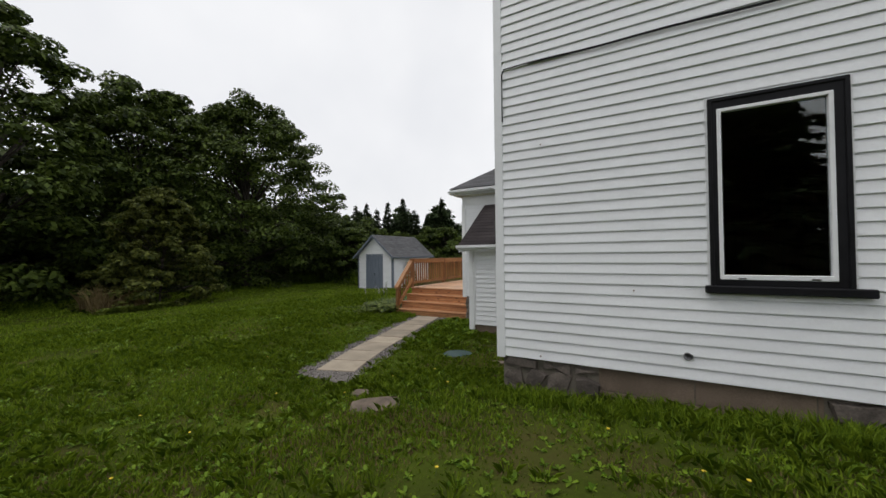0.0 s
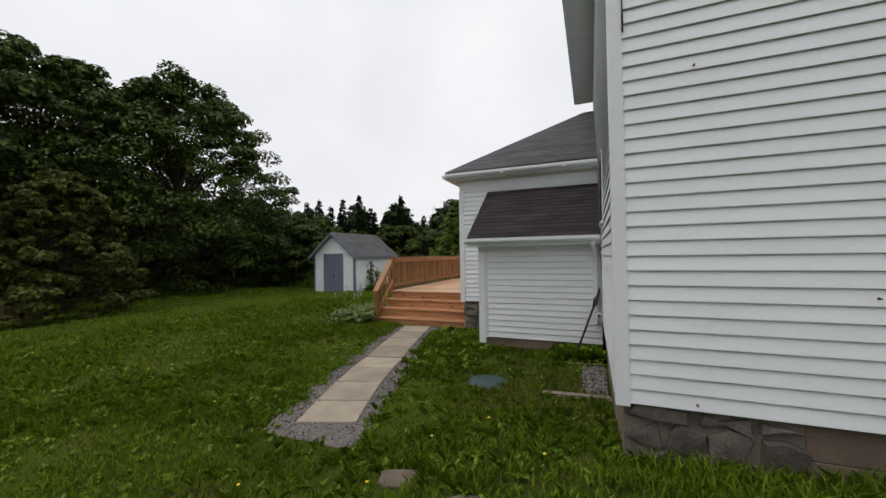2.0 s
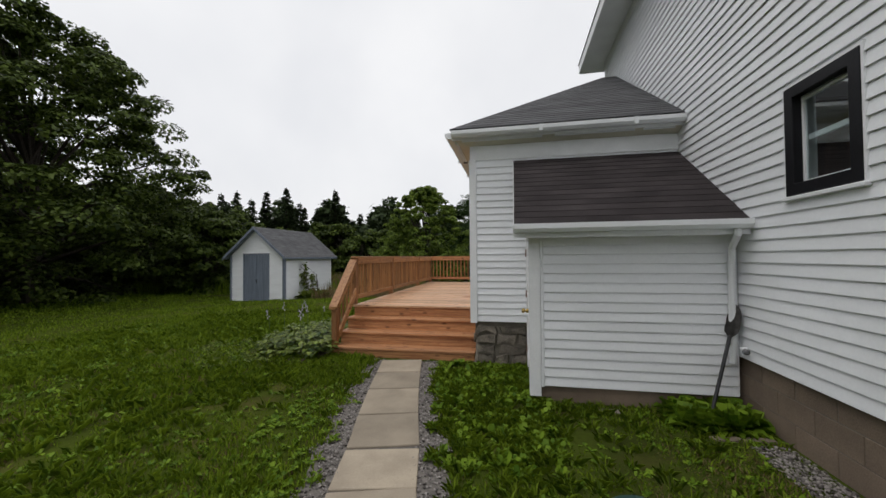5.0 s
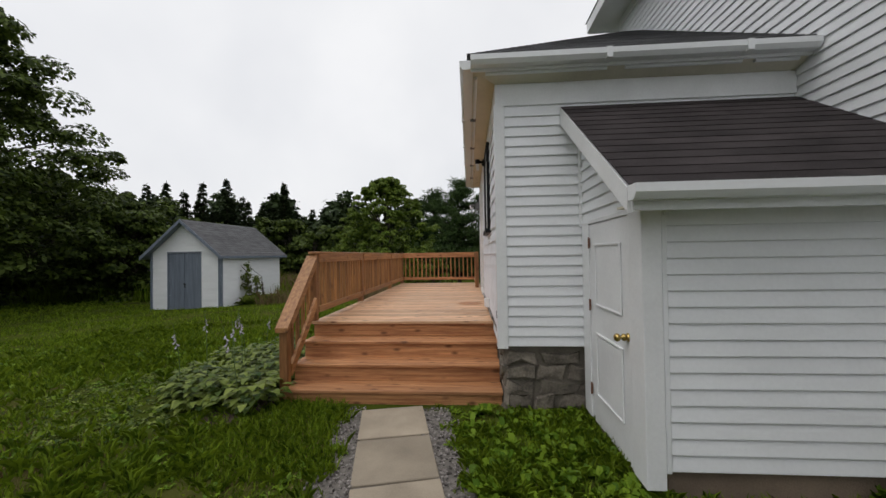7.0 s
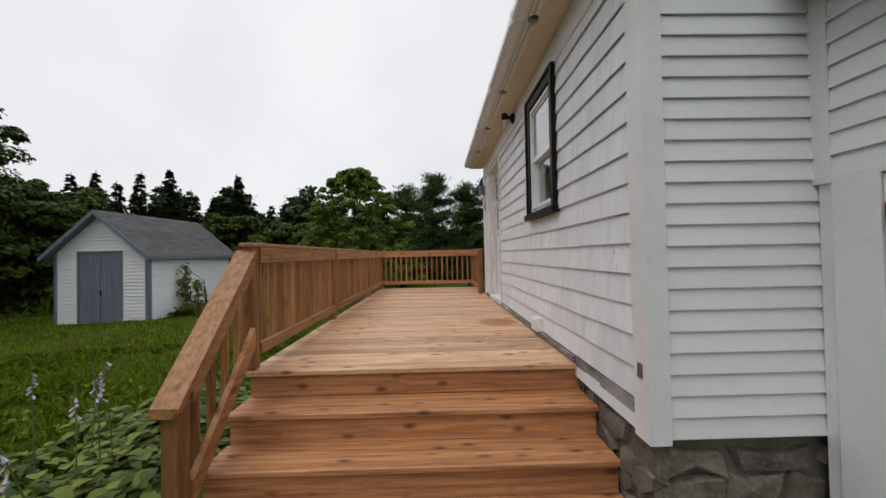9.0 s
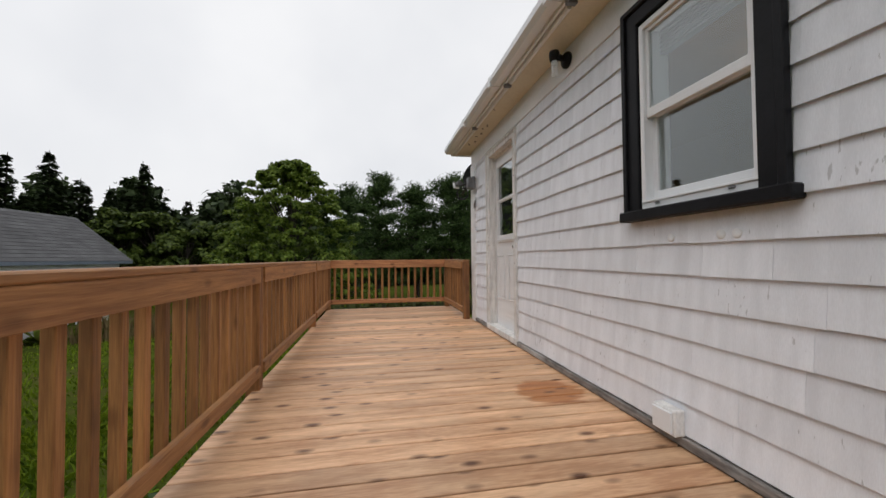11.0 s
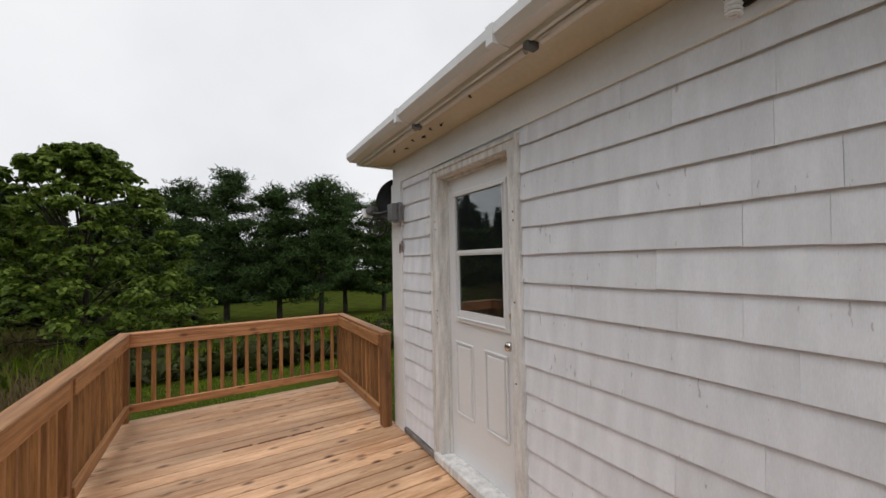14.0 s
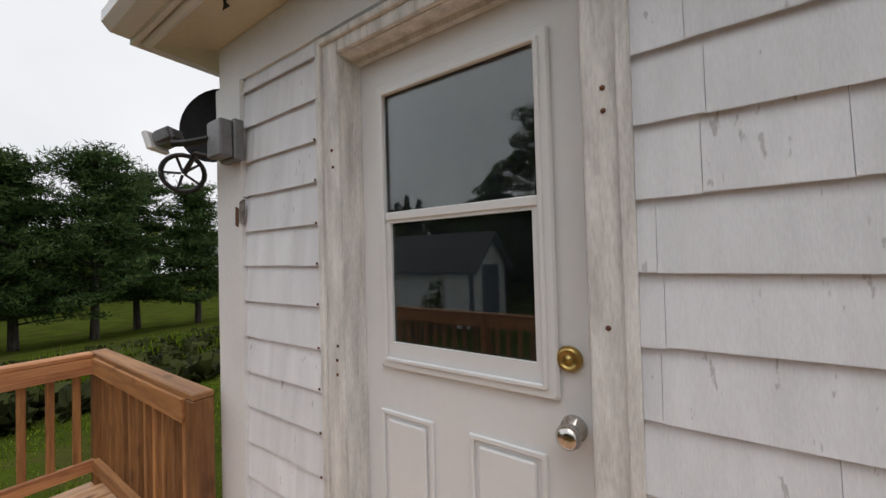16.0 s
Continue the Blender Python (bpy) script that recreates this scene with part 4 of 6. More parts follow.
# ---- back door ----
door = part("door", boxed((EX + 0.07, EX + 0.115, 12.615, 13.425, 0.53, 2.645), bevel=0.003), PVC, ell, "white steel back door with a glazed upper half")
part("casing", boxed((EX - 0.024, EX - 0.001, 12.54, 12.615, 0.455, 2.70), (EX - 0.024, EX - 0.001, 13.43, 13.512, 0.455, 2.70), (EX - 0.024, EX - 0.001, 12.615, 13.43, 2.65, 2.70), bevel=0.004), PAINT_WORN, door, "weathered flaking door casing")
part("back_band", boxed((EX - 0.036, EX - 0.002, 12.515, 12.542, 0.455, 2.722), (EX - 0.036, EX - 0.002, 13.51, 13.537, 0.455, 2.722), (EX - 0.036, EX - 0.002, 12.542, 13.51, 2.697, 2.722), bevel=0.003), PAINT_WORN, door)
part("jamb", boxed((EX - 0.012, EX + 0.15, 12.597, 12.612, 0.50, 2.66), (EX - 0.012, EX + 0.15, 13.428, 13.444, 0.50, 2.66), (EX - 0.012, EX + 0.15, 12.612, 13.428, 2.646, 2.662)), PAINT_WORN, door)
part("door_stop", boxed((EX + 0.045, EX + 0.068, 12.612, 12.632, 0.53, 2.646), (EX + 0.045, EX + 0.068, 13.408, 13.428, 0.53, 2.646), (EX + 0.045, EX + 0.068, 12.632, 13.408, 2.628, 2.646)), PAINT_WORN, door)
part("threshold", boxed((EX - 0.05, EX + 0.14, 12.52, 13.50, 0.462, 0.528), bevel=0.006), PAINT_WORN, door)
LX = EX + 0.07
part("lite_frame", ring("x", 12.71, 13.325, 1.548, 2.52, 0.036, LX - 0.018, LX - 0.001, bevel=0.006), PVC, door, "moulded white glazing frame")
part("lite_bead", ring("x", 12.735, 13.30, 1.573, 2.495, 0.014, LX - 0.026, LX - 0.016, bevel=0.003), PVC, door)
part("meeting_bar", boxed((LX - 0.020, LX - 0.004, 12.748, 13.287, 2.05, 2.078), bevel=0.003), PVC, door)
part("lower_sash", ring("x", 12.745, 13.29, 1.585, 2.051, 0.022, LX - 0.014, LX - 0.002, wb=0.052, wt=0.01), PVC, door)
pane(door, "x", 12.747, 13.288, 2.07, 2.485, LX - 0.008)
pane(door, "x", 12.766, 13.268, 1.635, 2.045, LX - 0.006)
# black sheet added behind the glass paints in the unlit room's darkness
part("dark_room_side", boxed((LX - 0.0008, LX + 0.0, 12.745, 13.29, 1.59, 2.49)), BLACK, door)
for a, b in ((12.75, 12.985), (13.115, 13.34)):
    part("panel", boxed((LX - 0.009, LX - 0.0005, a + 0.03, b - 0.03, 0.89, 1.37), bevel=0.006), PVC, door)
    part("panel_moulding", ring("x", a, b, 0.86, 1.40, 0.016, LX - 0.010, LX - 0.0005, bevel=0.003), PVC, door)
part("deadbolt", lathe([(0.033, 0), (0.033, 0.01), (0.026, 0.018), (0.022, 0.019), (0.021, 0.014), (0.008, 0.014), (0.007, 0.018)], pose(LX, 12.685, 1.657, 0, -90, 0)), BRASS, door, "tarnished brass deadbolt")
part("door_knob", lathe([(0.034, 0), (0.033, 0.008), (0.016, 0.014), (0.014, 0.03), (0.026, 0.038), (0.031, 0.054), (0.026, 0.068), (0.012, 0.074)], pose(LX, 12.68, 1.483, 0, -90, 0)), CHROME, door, "satin nickel knob")
for z in (2.46, 2.31, 2.15, 2.0, 1.85, 1.69, 1.54, 1.38, 1.22):
    part("siding_nail", lathe([(0.005, 0), (0.005, 0.003)], pose(EX - 0.021, 13.565, z - 0.09, 0, -90, 0), 8), RUST, ell)
for y, z in ((13.46, 2.25), (13.455, 1.62), (13.46, 1.57), (12.57, 2.28), (12.57, 2.23), (12.575, 1.76), (13.465, 2.31), (13.46, 1.52), (12.58, 1.30)):
    part("nail_hole", lathe([(0.006, 0), (0.006, 0.002)], pose(EX - 0.024, y, z, 0, -90, 0), 8), RUST, door)

# ---- foundations ----
def rubble(parent, axis, at, side, a0, a1, z0, z1, seed, wide=(0.22, 0.5), tall=(0.13, 0.24), mat=None):
    """Coursed rubble: uneven quads with worn edges standing out from the mortar."""
    r = random.Random(seed)
    z = z0
    while z < z1 - 0.03:
        h = min(r.uniform(*tall), z1 - z)
        a = a0
        while a < a1 - 0.03:
            l = min(r.uniform(*wide), a1 - a)
            g = 0.014
            bm = bmesh.new()
            q = [(a + g, z + g), (a + l * r.uniform(0.4, 0.6), z + g - r.uniform(0, 0.02)), (a + l - g, z + g), (a + l - g, z + h - g), (a + l * r.uniform(0.4, 0.6), z + h - g + r.uniform(-0.01, 0.02)), (a + g, z + h - g)]
            q = [(u + r.uniform(-0.04, 0.04), v + r.uniform(-0.04, 0.04)) for u, v in q]
            c = (sum(u for u, v in q) / 6, sum(v for u, v in q) / 6)
            d = r.uniform(0.012, 0.05)
            put = (lambda u, v, w: (at + side * w, u, v)) if axis == "x" else (lambda u, v, w: (u, at + side * w, v))
            lo = [bm.verts.new(put(u, v, -0.02)) for u, v in q]
            hi = [bm.verts.new(put(c[0] + (u - c[0]) * 0.86, c[1] + (v - c[1]) * 0.84, d + r.uniform(-0.008, 0.012))) for u, v in q]
            top = bm.verts.new(put(*c, d + 0.008))
            for k in range(6):
                bm.faces.new((lo[k], lo[(k + 1) % 6], hi[(k + 1) % 6], hi[k]))
                bm.faces.new((hi[k], hi[(k + 1) % 6], top))
            bmesh.ops.recalc_face_normals(bm, faces=bm.faces[:])
            part("stone", bm, mat or STONE, parent)
            a += l
        z += h


def blocks(parent, axis, at, side, a0, a1, z1, rows, seed, long=0.4, high=0.2):
    r = random.Random(seed)
    for k in range(rows):
        zt, zb = z1 - k * high - 0.004, z1 - (k + 1) * high + 0.004
        a = a0 - (0.2 if k % 2 else 0)
        while a < a1 - 0.02:
            u, v = max(a, a0) + 0.004, min(a + long, a1) - 0.004
            d = 0.006 + r.uniform(-0.002, 0.002)
            lo, hi = sorted((at - side * 0.02, at + side * d))
            if v - u > 0.02:
                part("block", boxed((lo, hi, u, v, zb, zt) if axis == "x" else (u, v, lo, hi, zb, zt), bevel=0.003), BLOCK, parent)
            a += long


f = part("foundation", boxed((HX + 0.035, HE, HY + 0.035, HY + 0.2, -0.7, 0.325), (HX + 0.035, HX + 0.2, HY + 0.2, HN, -0.7, 0.325), (HX + 0.1, HX + 0.15, HY + 0.25, HN, 0.325, 0.335)), MORTAR, house)
blocks(f, "x", HX + 0.035, -1, HY + 0.05, ES, 0.325, 4, 3)
rubble(f, "y", HY + 0.035, -1, HX + 0.03, -0.35, -0.12, 0.315, 11, (0.2, 0.42), (0.12, 0.2), STONE_DARK)
blocks(f, "y", HY + 0.035, -1, -0.35, 1.25, 0.32, 2, 5, 0.78, 0.22)
rubble(f, "y", HY + 0.035, -1, 1.25, 3.0, -0.02, 0.315, 12, (0.25, 0.5), (0.14, 0.2), STONE_DARK)
f = part("foundation", boxed((EX + 0.05, PX + 0.12, ES + 0.05, ES + 0.25, -0.7, EB + 0.02), (EX + 0.05, EX + 0.25, ES + 0.25, EN, -1.0, EB + 0.02), (EX + 0.25, 3, EN - 0.25, EN - 0.05, -1.0, EB + 0.02)), MORTAR, ell)
rubble(f, "y", ES + 0.05, -1, EX + 0.02, PX + 0.06, -0.42, 0.33, 21, (0.2, 0.5), (0.13, 0.26))
rubble(f, "x", EX + 0.05, -1, ES + 0.02, 10.2, -0.42, 0.33, 22, (0.14, 0.45), (0.09, 0.2))
part("skirt_board", boxed((EX - 0.012, EX - 0.0005, ES + 0.1, 12.515, 0.36, 0.50), (EX - 0.012, EX - 0.0005, 13.51, EN - 0.19, 0.36, 0.50)), WEATHERED, ell, "weathered grey board along the deck")
part("base_strip", boxed((EX - 0.036, EX - 0.013, 9.68, 12.515, 0.456, 0.498), (EX - 0.036, EX - 0.013, 13.51, EN - 0.19, 0.456, 0.498), bevel=0.004), WEATHERED, ell, "rotted grey strip along the deck")

# ---- things on the walls ----
cab = thing("wall_cable", (HX, HY - 0.03, 3.45), "thin black cable strung along the siding and down the corner", "cable")
pts = [(HX + 0.075, HY - 0.03, 2.9), (HX + 0.075, HY - 0.03, 3.42), (HX + 0.10, HY - 0.032, 3.475)]
pts += [(HX + 0.12 + t * 0.25, HY - 0.03, 3.478 - 0.004 * t + 0.006 * math.sin(t * 1.3)) for t in range(1, 24)]
part("wire", tubed(pts, 0.007, n=6), BLACK, cab)
part("wire", tubed([(x, y - 0.004, z - 0.012) for x, y, z in pts[3:]], 0.005, n=6), BLACK, cab)
vent = thing("round_wall_vent", (0.382, HY - 0.015, 0.53), "small grey round wall vent with mesh", "vent")
part("flange", lathe([(0.034, 0), (0.034, 0.012), (0.028, 0.016), (0.026, 0.008)], pose(0.382, HY - 0.012, 0.53, 90, 0, 0)), GREYMETAL, vent)
part("grille", boxed(*[(0.375 + 0.01 * k, 0.379 + 0.01 * k, HY - 0.026, HY - 0.022, 0.508, 0.552) for k in range(5)]), DARK, vent)
for x, z in ((-0.027, 1.086), (-0.9, 0.37), (-0.87, 2.585)):
    s = thing("wall_hook", (x, HY - 0.014, z), "tiny rusty hook screwed into the siding", "hook")
    part("screw", lathe([(0.008, 0), (0.008, 0.006), (0.003, 0.008), (0.003, 0.03)], pose(x, HY - 0.012, z, 90, 0, 0), 8), RUST, s)
sp = thing("water_spigot", (HX, 7.37, 0.41), "short white pipe with a capped spigot on the siding", "spigot")
part("pipe", tubed([(HX - 0.002, 7.37, 0.41), (HX - 0.07, 7.37, 0.41), (HX - 0.075, 7.30, 0.40)], 0.018), PVC, sp)
part("cap", lathe([(0.026, 0), (0.026, 0.03), (0.012, 0.034)], pose(HX - 0.075, 7.30, 0.40, 90, 0, 0)), GREYMETAL, sp)
ds = part("downspout", tubed([(-1.50, 7.24, 1.60), (-1.50, 7.24, 1.50), (-1.47, 7.40, 1.38), (-1.46, 7.44, 1.22), (-1.46, 7.45, 0.25)], 0.03, 0.03, 10), PVC, porch, "white plastic downspout")
lp = thing("porch_wall_lamp", (EX, 11.456, 2.85), "black wall lamp with a bare spiral bulb", "wall lamp")
part("base", lathe([(0.06, 0), (0.06, 0.02), (0.045, 0.035), (0.02, 0.04)], pose(EX - 0.02, 11.456, 2.855, 0, -90, 0)), BLACK, lp)
part("arm", tubed([(EX - 0.055, 11.456, 2.86), (EX - 0.12, 11.456, 2.88)], 0.02, 0.025), BLACK, lp)
part("socket", lathe([(0.036, 0.04), (0.04, 0.02), (0.034, -0.03), (0.022, -0.035)], pose(EX - 0.13, 11.456, 2.87)), BLACK, lp)
part("bulb_base", lathe([(0.022, 0.0), (0.024, -0.035), (0.018, -0.04)], pose(EX - 0.13, 11.456, 2.837)), PVC, lp)
part("spiral_bulb", tubed([(EX - 0.13 + 0.018 * math.cos(a * 0.7), 11.456 + 0.018 * math.sin(a * 0.7), 2.795 - 0.0016 * a) for a in range(0, 45)], 0.006, n=6), PAINT, lp, "unlit white spiral bulb")
ob = thing("outdoor_outlet", (EX - 0.02, 10.53, 0.56), "weathered white outdoor outlet box", "outlet")
part("back_box", boxed((EX - 0.075, EX - 0.014, 10.46, 10.60, 0.50, 0.625), bevel=0.006), PAINT_WORN, ob)
part("cover", boxed((EX - 0.088, EX - 0.075, 10.47, 10.59, 0.51, 0.615), bevel=0.004), PVC, ob)
pt = thing("cover_plate", (EX - 0.03, 8.82, 0.66), "small grey metal cover plate on the corner board", "cover plate")
part("plate", boxed((EX - 0.036, EX - 0.03, 8.80, 8.84, 0.63, 0.70), bevel=0.002), GREYMETAL, pt)

fl = thing("flood_light", (EX - 0.05, 14.160, 2.450), "grey security floodlight on a square junction box", "floodlight")
part("junction_box", boxed((EX - 0.075, EX - 0.031, 14.040, 14.180, 2.370, 2.550), (EX - 0.13, EX - 0.075, 14.050, 14.170, 2.380, 2.540), bevel=0.006), GREYMETAL, fl)
part("knuckle", tubed([(EX - 0.12, 14.160, 2.470), (EX - 0.17, 14.260, 2.460), (EX - 0.19, 14.350, 2.470)], 0.016), DARK, fl)
fm = look((EX - 0.21, 14.460, 2.495), (EX - 1.4, 16.5, 1.7))
bm = bmesh.new()
for q in (((-0.045, 0.045, -0.035, 0.035, 0.0, 0.10)),):
    box(bm, *q)
bmesh.ops.bevel(bm, geom=bm.edges[:], offset=0.014, segments=2, affect="EDGES")
bmesh.ops.transform(bm, matrix=fm, verts=bm.verts)
part("lamp_head", bm, GREYMETAL, fl, "grey metal lamp head")
bm = boxed((-0.055, 0.055, -0.045, 0.045, -0.03, -0.002), bevel=0.006)
bmesh.ops.transform(bm, matrix=fm, verts=bm.verts)
part("lens_rim", bm, PVC, fl)
pw = thing("clothesline_pulley", (EX - 0.1, 14.360, 2.370), "dark metal clothesline pulley wheel hanging from a bracket", "pulley")
wm = look((EX - 0.135, 14.400, 2.350), (-5.2, 12.4, 1.9))
part("wheel_rim", tubed([wm @ Vector((0.085 * math.cos(2 * math.pi * k / 24), 0.085 * math.sin(2 * math.pi * k / 24), 0)) for k in range(25)], 0.011, n=8), DARK, pw)
for k in range(5):
    a = k * math.pi * 2 / 5
    part("spoke", tubed([wm @ Vector((0.008 * math.cos(a), 0.008 * math.sin(a), 0)), wm @ Vector((0.075 * math.cos(a), 0.075 * math.sin(a), 0))], 0.006, n=6), DARK, pw)
part("bracket", tubed([(EX - 0.03, 14.200, 2.400), (EX - 0.12, 14.300, 2.430), (EX - 0.135, 14.390, 2.350)], 0.012), DARK, pw)
dish = thing("satellite_dish", (EX + 0.1, EN + 0.1, 2.500), "dark grey satellite dish fixed round the corner of the wing", "satellite dish")
bm = bmesh.new()
dm = look((EX + 0.08, EN + 0.22, 2.64), (-6.6, 12.4, 3.4))
rings = []
for i in range(7):
    r = 0.03 + 0.19 * i / 6
    rings.append([bm.verts.new(dm @ Vector((0.85 * r * math.cos(2 * math.pi * k / 28), r * math.sin(2 * math.pi * k / 28), -0.9 * r * r))) for k in range(28)])
for a, b in zip(rings, rings[1:]):
    for k in range(28):
        bm.faces.new((a[k], a[(k + 1) % 28], b[(k + 1) % 28], b[k]))
bm.faces.new(rings[0])
bmesh.ops.solidify(bm, geom=bm.faces[:], thickness=0.006)
part("reflector", bm, DARK, dish)
part("mast", tubed([(EX + 0.14, EN + 0.03, 2.400), (EX + 0.08, EN + 0.16, 2.440), (EX + 0.02, EN + 0.21, 2.55)], 0.02), DARK, dish)

# ---- things on the ground by the house ----
lid = thing("septic_lid", (-2.79, 5.74, -0.25), "round teal plastic septic access lid set in the grass", "lid")
z = ground_z(-2.79, 5.74) + 0.012
part("cover", lathe([(0.25, -0.08), (0.25, 0.0), (0.24, 0.005), (0.05, 0.010), (0.0, 0.010)], pose(-2.79, 5.74, z), 32), TEAL, lid)
for k in range(6):
    a = k * math.pi / 3 + 0.3
    part("bolt", lathe([(0.012, 0), (0.012, 0.006)], pose(-2.79 + 0.22 * math.cos(a), 5.74 + 0.22 * math.sin(a), z + 0.004), 8), DARK, lid)
for (xa, ya, xb, yb, wd) in ((-1.94, 6.90, -1.40, 6.95, 0.11), (-2.13, 5.60, -1.34, 5.67, 0.13)):
    kb = thing("concrete_kerb", (xa, ya, -0.25), "worn concrete kerb bar lying in the grass", "kerb", "kerb bars by the wall")
    d = Vector((xb - xa, yb - ya, 0)); n = Vector((-d.y, d.x, 0)).normalized() * wd / 2
    bm = bmesh.new()
    zz = ground_z(xa, ya)
    vs = [bm.verts.new((*(Vector(p).xy), q)) for p in (Vector((xa, ya, 0)) - n, Vector((xb, yb, 0)) - n, Vector((xb, yb, 0)) + n, Vector((xa, ya, 0)) + n) for q in (zz - 0.1, zz + 0.02)]
    for f in ((0, 2, 3, 1), (2, 4, 5, 3), (4, 6, 7, 5), (6, 0, 1, 7), (1, 3, 5, 7), (0, 6, 4, 2)):
        bm.faces.new([vs[k] for k in f])
    bmesh.ops.bevel(bm, geom=bm.edges[:], offset=0.02, segments=2, affect="EDGES")
    part("bar", bm, KERBSTONE, kb)
sh = thing("shovel", (-1.80, 7.22, -0.27), "long-handled shovel leaning blade up on the siding", "shovel")
part("handle", tubed([(-1.80, 7.20, -0.28), (-1.49, 7.42, 0.55)], 0.017), DARK, sh)
bm = bmesh.new()
ax = Vector((0.07, 0.05, 0.27)).normalized()
sd = ax.cross(Vector((1, 0.55, 0))).normalized()
nn = sd.cross(ax)
gr = []
for wd, hh in ((0.02, -0.02), (0.055, 0.0), (0.088, 0.03), (0.10, 0.09), (0.10, 0.16), (0.088, 0.22), (0.06, 0.27), (0.02, 0.30)):
    gr.append([bm.verts.new(Vector((-1.49, 7.42, 0.53)) + sd * (wd * 0.75 * u) + ax * hh - nn * (0.03 * (1 - u * u))) for u in (-1, -0.6, -0.2, 0.2, 0.6, 1)])
for a, b in zip(gr, gr[1:]):
    for k in range(5):
        bm.faces.new((a[k], a[k + 1], b[k + 1], b[k]))
for f in bm.faces:
    f.smooth = True
bmesh.ops.solidify(bm, geom=bm.faces[:], thickness=0.004)
part("blade", bm, GREYSTEEL, sh, "dull grey steel blade")


def flat_stone(cx, cy, rx, ry, ang, seed, mat=FLATSTONE, name="stepping_stone", label="flat grey stepping stone sunk in the grass"):
    r = random.Random(seed)
    n = 9
    z = ground_z(cx, cy)
    t = thing(name, (cx, cy, z), label, "stone", "stepping stones in the lawn")
    bm = bmesh.new()
    c, s = math.cos(ang), math.sin(ang)
    q = []
    for k in range(n):
        a = 2 * math.pi * k / n
        e = r.uniform(0.85, 1.15)
        u, v = rx * e * math.copysign(abs(math.cos(a)) ** 0.6, math.cos(a)), ry * e * math.copysign(abs(math.sin(a)) ** 0.6, math.sin(a))
        q.append((cx + u * c - v * s, cy + u * s + v * c))
    lo = [bm.verts.new((x, y, z - 0.08)) for x, y in q]
    hi = [bm.verts.new((x, y, z + 0.005)) for x, y in q]
    tp = [bm.verts.new((cx + (x - cx) * 0.93, cy + (y - cy) * 0.93, z + 0.009 + r.uniform(-0.003, 0.003))) for x, y in q]
    for k in range(n):
        j = (k + 1) % n
        bm.faces.new((lo[k], lo[j], hi[j], hi[k])); bm.faces.new((hi[k], hi[j], tp[j], tp[k]))
    bm.faces.new(tp)
    part("stone", bm, mat, t)


flat_stone(-2.22, 2.93, 0.26, 0.19, 0.6, 1)
flat_stone(-2.72, 3.33, 0.14, 0.11, 0.3, 2)
flat_stone(-3.25, 7.38, 0.10, 0.06, 0.2, 4, STONE, "loose_stone", "loose grey stone by the porch foundation")
flat_stone(-2.6, 7.36, 0.12, 0.05, 0.1, 5, STONE, "loose_stone", "loose grey stone by the porch foundation")

# ---- painted shingles on the wing's west wall ----
def shingles(y0, y1, z0, z1, pitch, holes, seed):
    r = random.Random(seed)
    rows = int(math.ceil((z1 - z0) / pitch))
    for i in range(rows):
        lo, hi = z0 + i * pitch, min(z0 + (i + 1) * pitch, z1)
        y = y0
        while y < y1 - 0.01:
            l = min(r.choice((0.2, 0.3, 0.42, 0.55, 0.7, 0.46)), y1 - y)
            u, v = y + 0.0005, y + l - 0.0005
            y += l
            for h in holes:
                if h[2] < (lo + hi) / 2 < h[3]:
                    if u < h[0] < v:
                        v = h[0]
                    elif u < h[1] < v:
                        u = h[1]
                    elif h[0] <= u and v <= h[1]:
                        u = v
            if v - u < 0.02:
                continue
            d = r.uniform(-0.0012, 0.0012)
            dz = r.uniform(-0.003, 0.003)
            o = [(EX - 0.001, lo + dz + 0.022), (EX - 0.010, lo + dz + 0.010), (EX - 0.018 + d, lo + dz), (EX - 0.017 + d, lo + 0.014), (EX - 0.005, hi + 0.004), (EX - 0.001, hi + 0.004)]
            part("shingle", prism(o, u, v, "y"), SHINGLE, ell_west)


shingles(ES + 0.1, 12.515, 0.355, 2.75, 0.1525, [(9.97, 10.82, 1.56, 2.76)], 7)
shingles(13.537, EN - 0.19, 0.353, 2.75, 0.155, [], 8)

# rotted holes along the soffit near the corner
for y, u, l in ((13.15, 0.10, 0.09), (13.30, 0.12, 0.05), (13.44, 0.09, 0.07), (13.6, 0.12, 0.04), (13.75, 0.09, 0.08), (12.75, 0.16, 0.03), (13.92, 0.13, 0.09)):
    za, xa = ET + (EZ - 0.12 - ET) * u / OV - 0.0045, EX - u
    bm = bmesh.new()
    q = [bm.verts.new((xa + a * 0.012 * random.uniform(0.5, 1.4), y + b * l * random.uniform(0.7, 1.2), za - (EZ - 0.12 - ET) / OV * a * 0.012)) for a, b in ((-1, 0), (-0.5, 0.5), (1, 0.6), (0.8, 1), (-0.6, 1.1), (-1.2, 0.6))]
    bm.faces.new(q)
    bmesh.ops.solidify(bm, geom=bm.faces[:], thickness=0.003)
    part("rot_hole", bm, DARK, ell)
# a broken shingle end and a bare rusty spot beside the floodlight
part("broken_shingle", prism([(14.055, 2.20), (14.085, 2.19), (14.09, 2.10), (14.06, 2.09)], EX - 0.036, EX - 0.025, "x"), WEATHERED, ell, "broken grey shingle end")
part("bare_spot", prism([(14.10, 2.165), (14.125, 2.175), (14.13, 2.09), (14.105, 2.08)], EX - 0.0335, EX - 0.029, "x"), RUST, ell, "bare rust-stained wood")
